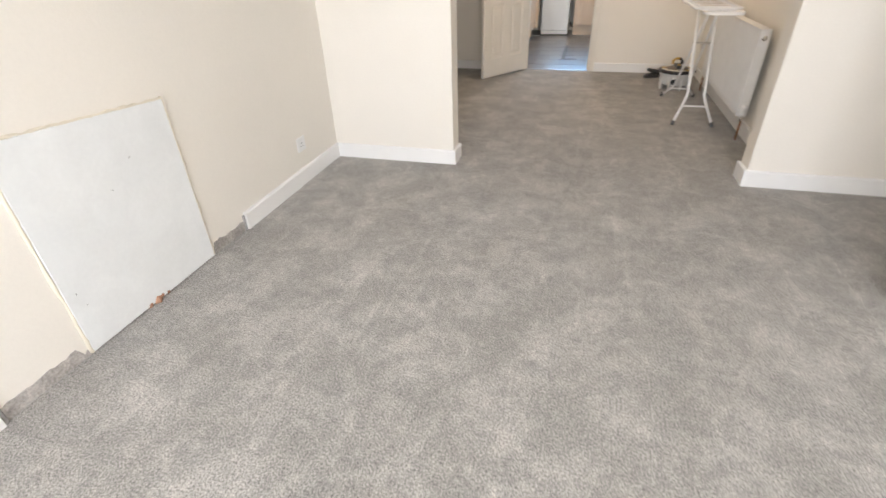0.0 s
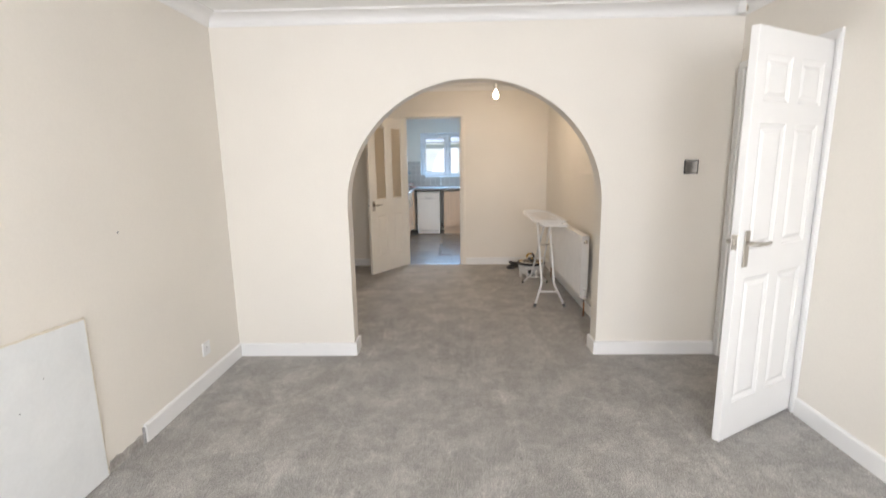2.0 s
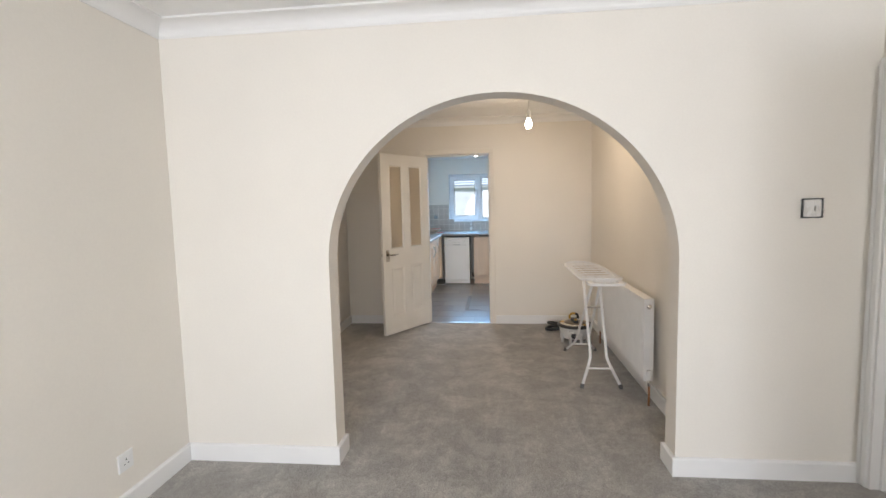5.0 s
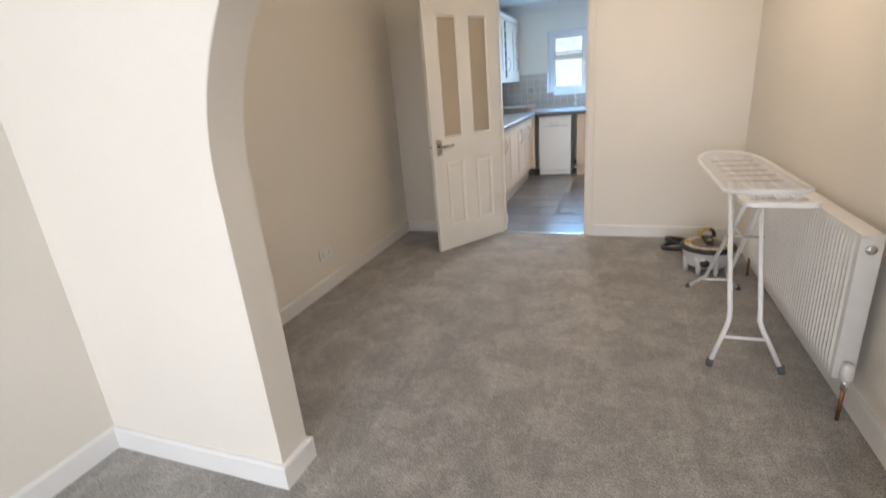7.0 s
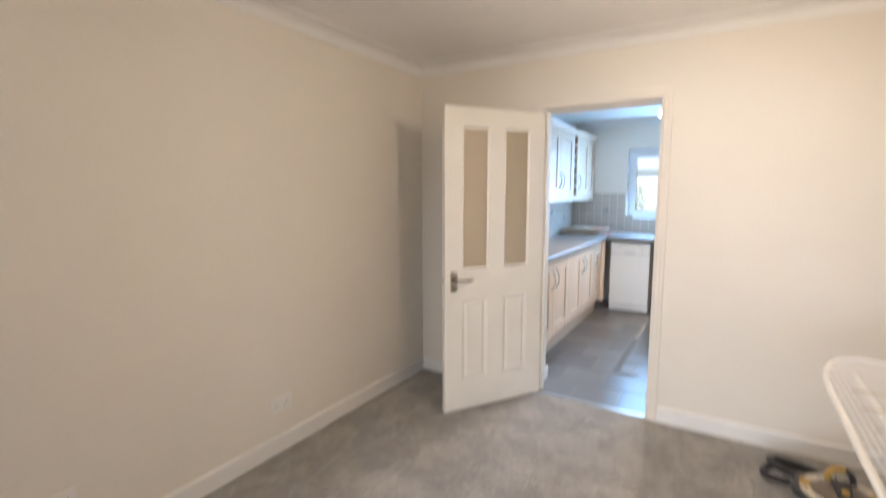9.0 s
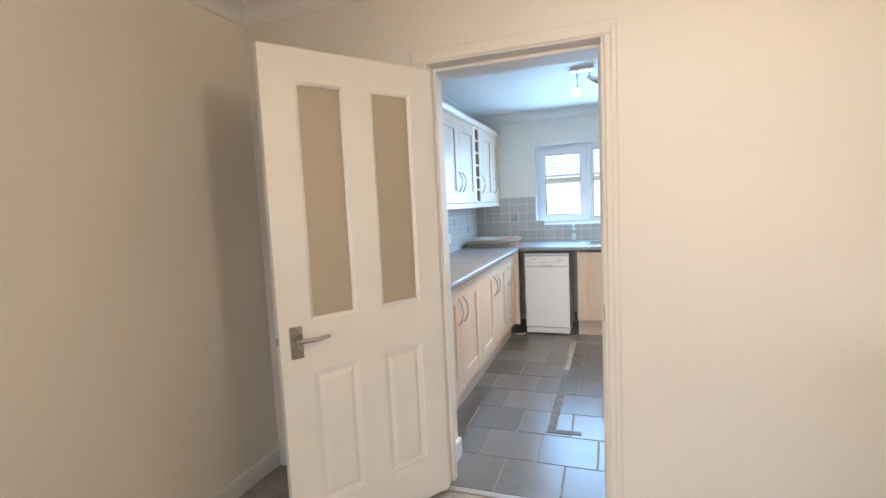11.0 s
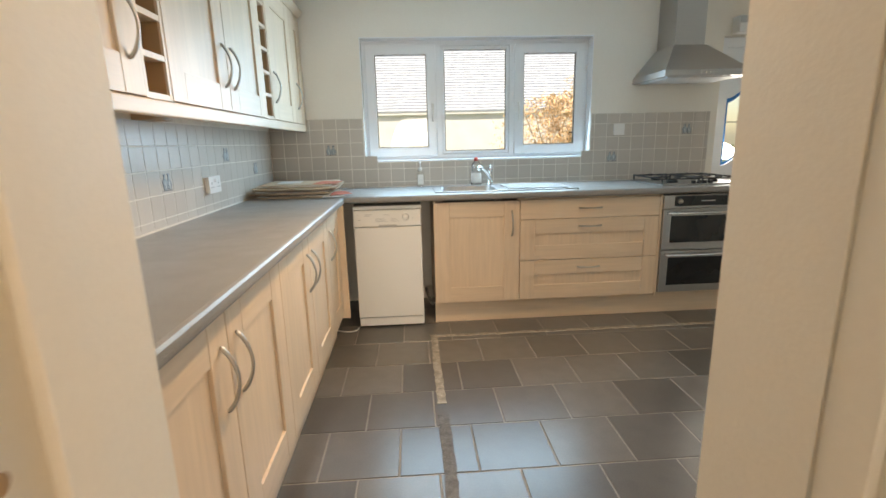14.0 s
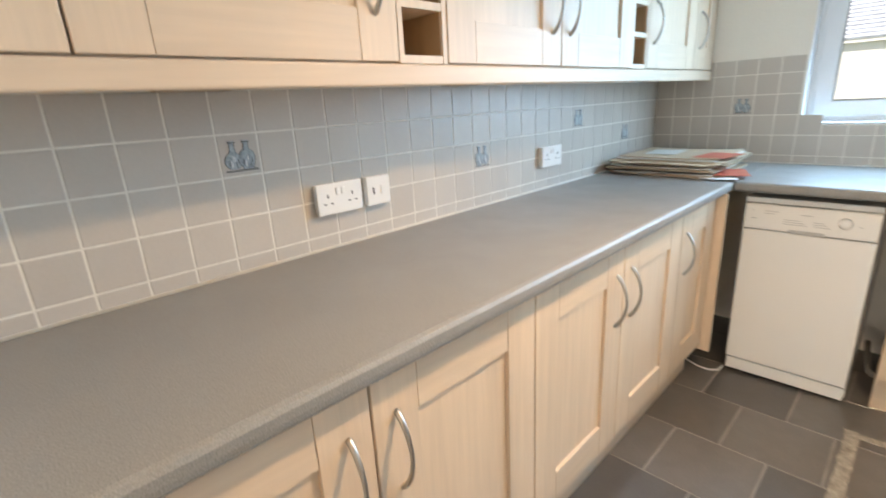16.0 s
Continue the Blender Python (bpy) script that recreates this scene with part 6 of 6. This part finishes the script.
# slate floor tiles in a half bond
FP, FYB, FXA, FXB = 0.3125, 7.845, -0.714, -0.871
random.seed(2)
for k in range(-5, 6):
    ya, yb = max(6.272, FYB + k * FP), min(KY1, FYB + (k + 1) * FP)
    if yb - ya < 0.03:
        continue
    x0 = FXA if k % 2 == 0 else FXB
    for n in range(-3, 12):
        xa, xb = max(KX0, x0 + n * FP), min(KX1, x0 + (n + 1) * FP)
        if yb <= KL + 0.02:
            xa, xb = max(xa, -0.823), min(xb, -0.038)
        if xb - xa < 0.03:
            continue
        me = tile_mesh((round(xb - xa, 3), round(yb - ya, 3), "f"), xb - xa - 0.007, yb - ya - 0.007, 0.010, 0.002)
        if not me.materials:
            me.materials.append(SLATE)
        ob = new("floor_tile", me)
        ob.parent = floor_kitchen
        ob.matrix_world = pose((xa + xb) / 2, (ya + yb) / 2, -0.0008 + random.uniform(-0.0006, 0.0006))

# filled line where an old partition stood


def ragged(x0, x1, y0, y1, z, seed):
    rnd = random.Random(seed)
    bm = bmesh.new()
    along_y = (y1 - y0) > (x1 - x0)
    n = max(4, int(max(x1 - x0, y1 - y0) / 0.03))
    a, b = [], []
    for k in range(n + 1):
        u = k / n
        j1, j2 = rnd.uniform(-0.004, 0.004), rnd.uniform(-0.004, 0.004)
        if along_y:
            a.append((x0 + j1, y0 + (y1 - y0) * u))
            b.append((x1 + j2, y0 + (y1 - y0) * u))
        else:
            a.append((x0 + (x1 - x0) * u, y0 + j1))
            b.append((x0 + (x1 - x0) * u, y1 + j2))
    return prism(bm, a + b[::-1], -0.005, z)


setting("trim_floor_patch_pale", ragged(-0.384, -0.340, 8.03, 8.875, 0.0022, 1), MORTAR, "pale mortar line in the tiled floor")
setting("trim_floor_patch_grey", ragged(-0.388, -0.338, 6.985, 7.93, 0.0022, 2), MORTARD, "grey mortar line in the tiled floor")
setting("trim_floor_patch_foot", ragged(-0.388, -0.188, 6.94, 6.984, 0.0022, 3), MORTARD, "grey mortar line in the tiled floor")
setting("trim_floor_patch_back", ragged(-0.339, 1.86, 8.838, 8.872, 0.0016, 4), MORTAR, "pale mortar line in the tiled floor")

# set the kitchen and its garden on the house grid
for ob in list(scene.objects):
    if ob.parent is None and ob.type != "LIGHT" and (ob.name in KITCHEN_PARTS or ob.name not in HOUSE):
        ob.matrix_world = Matrix.Translation(SHIFT) @ ob.matrix_world
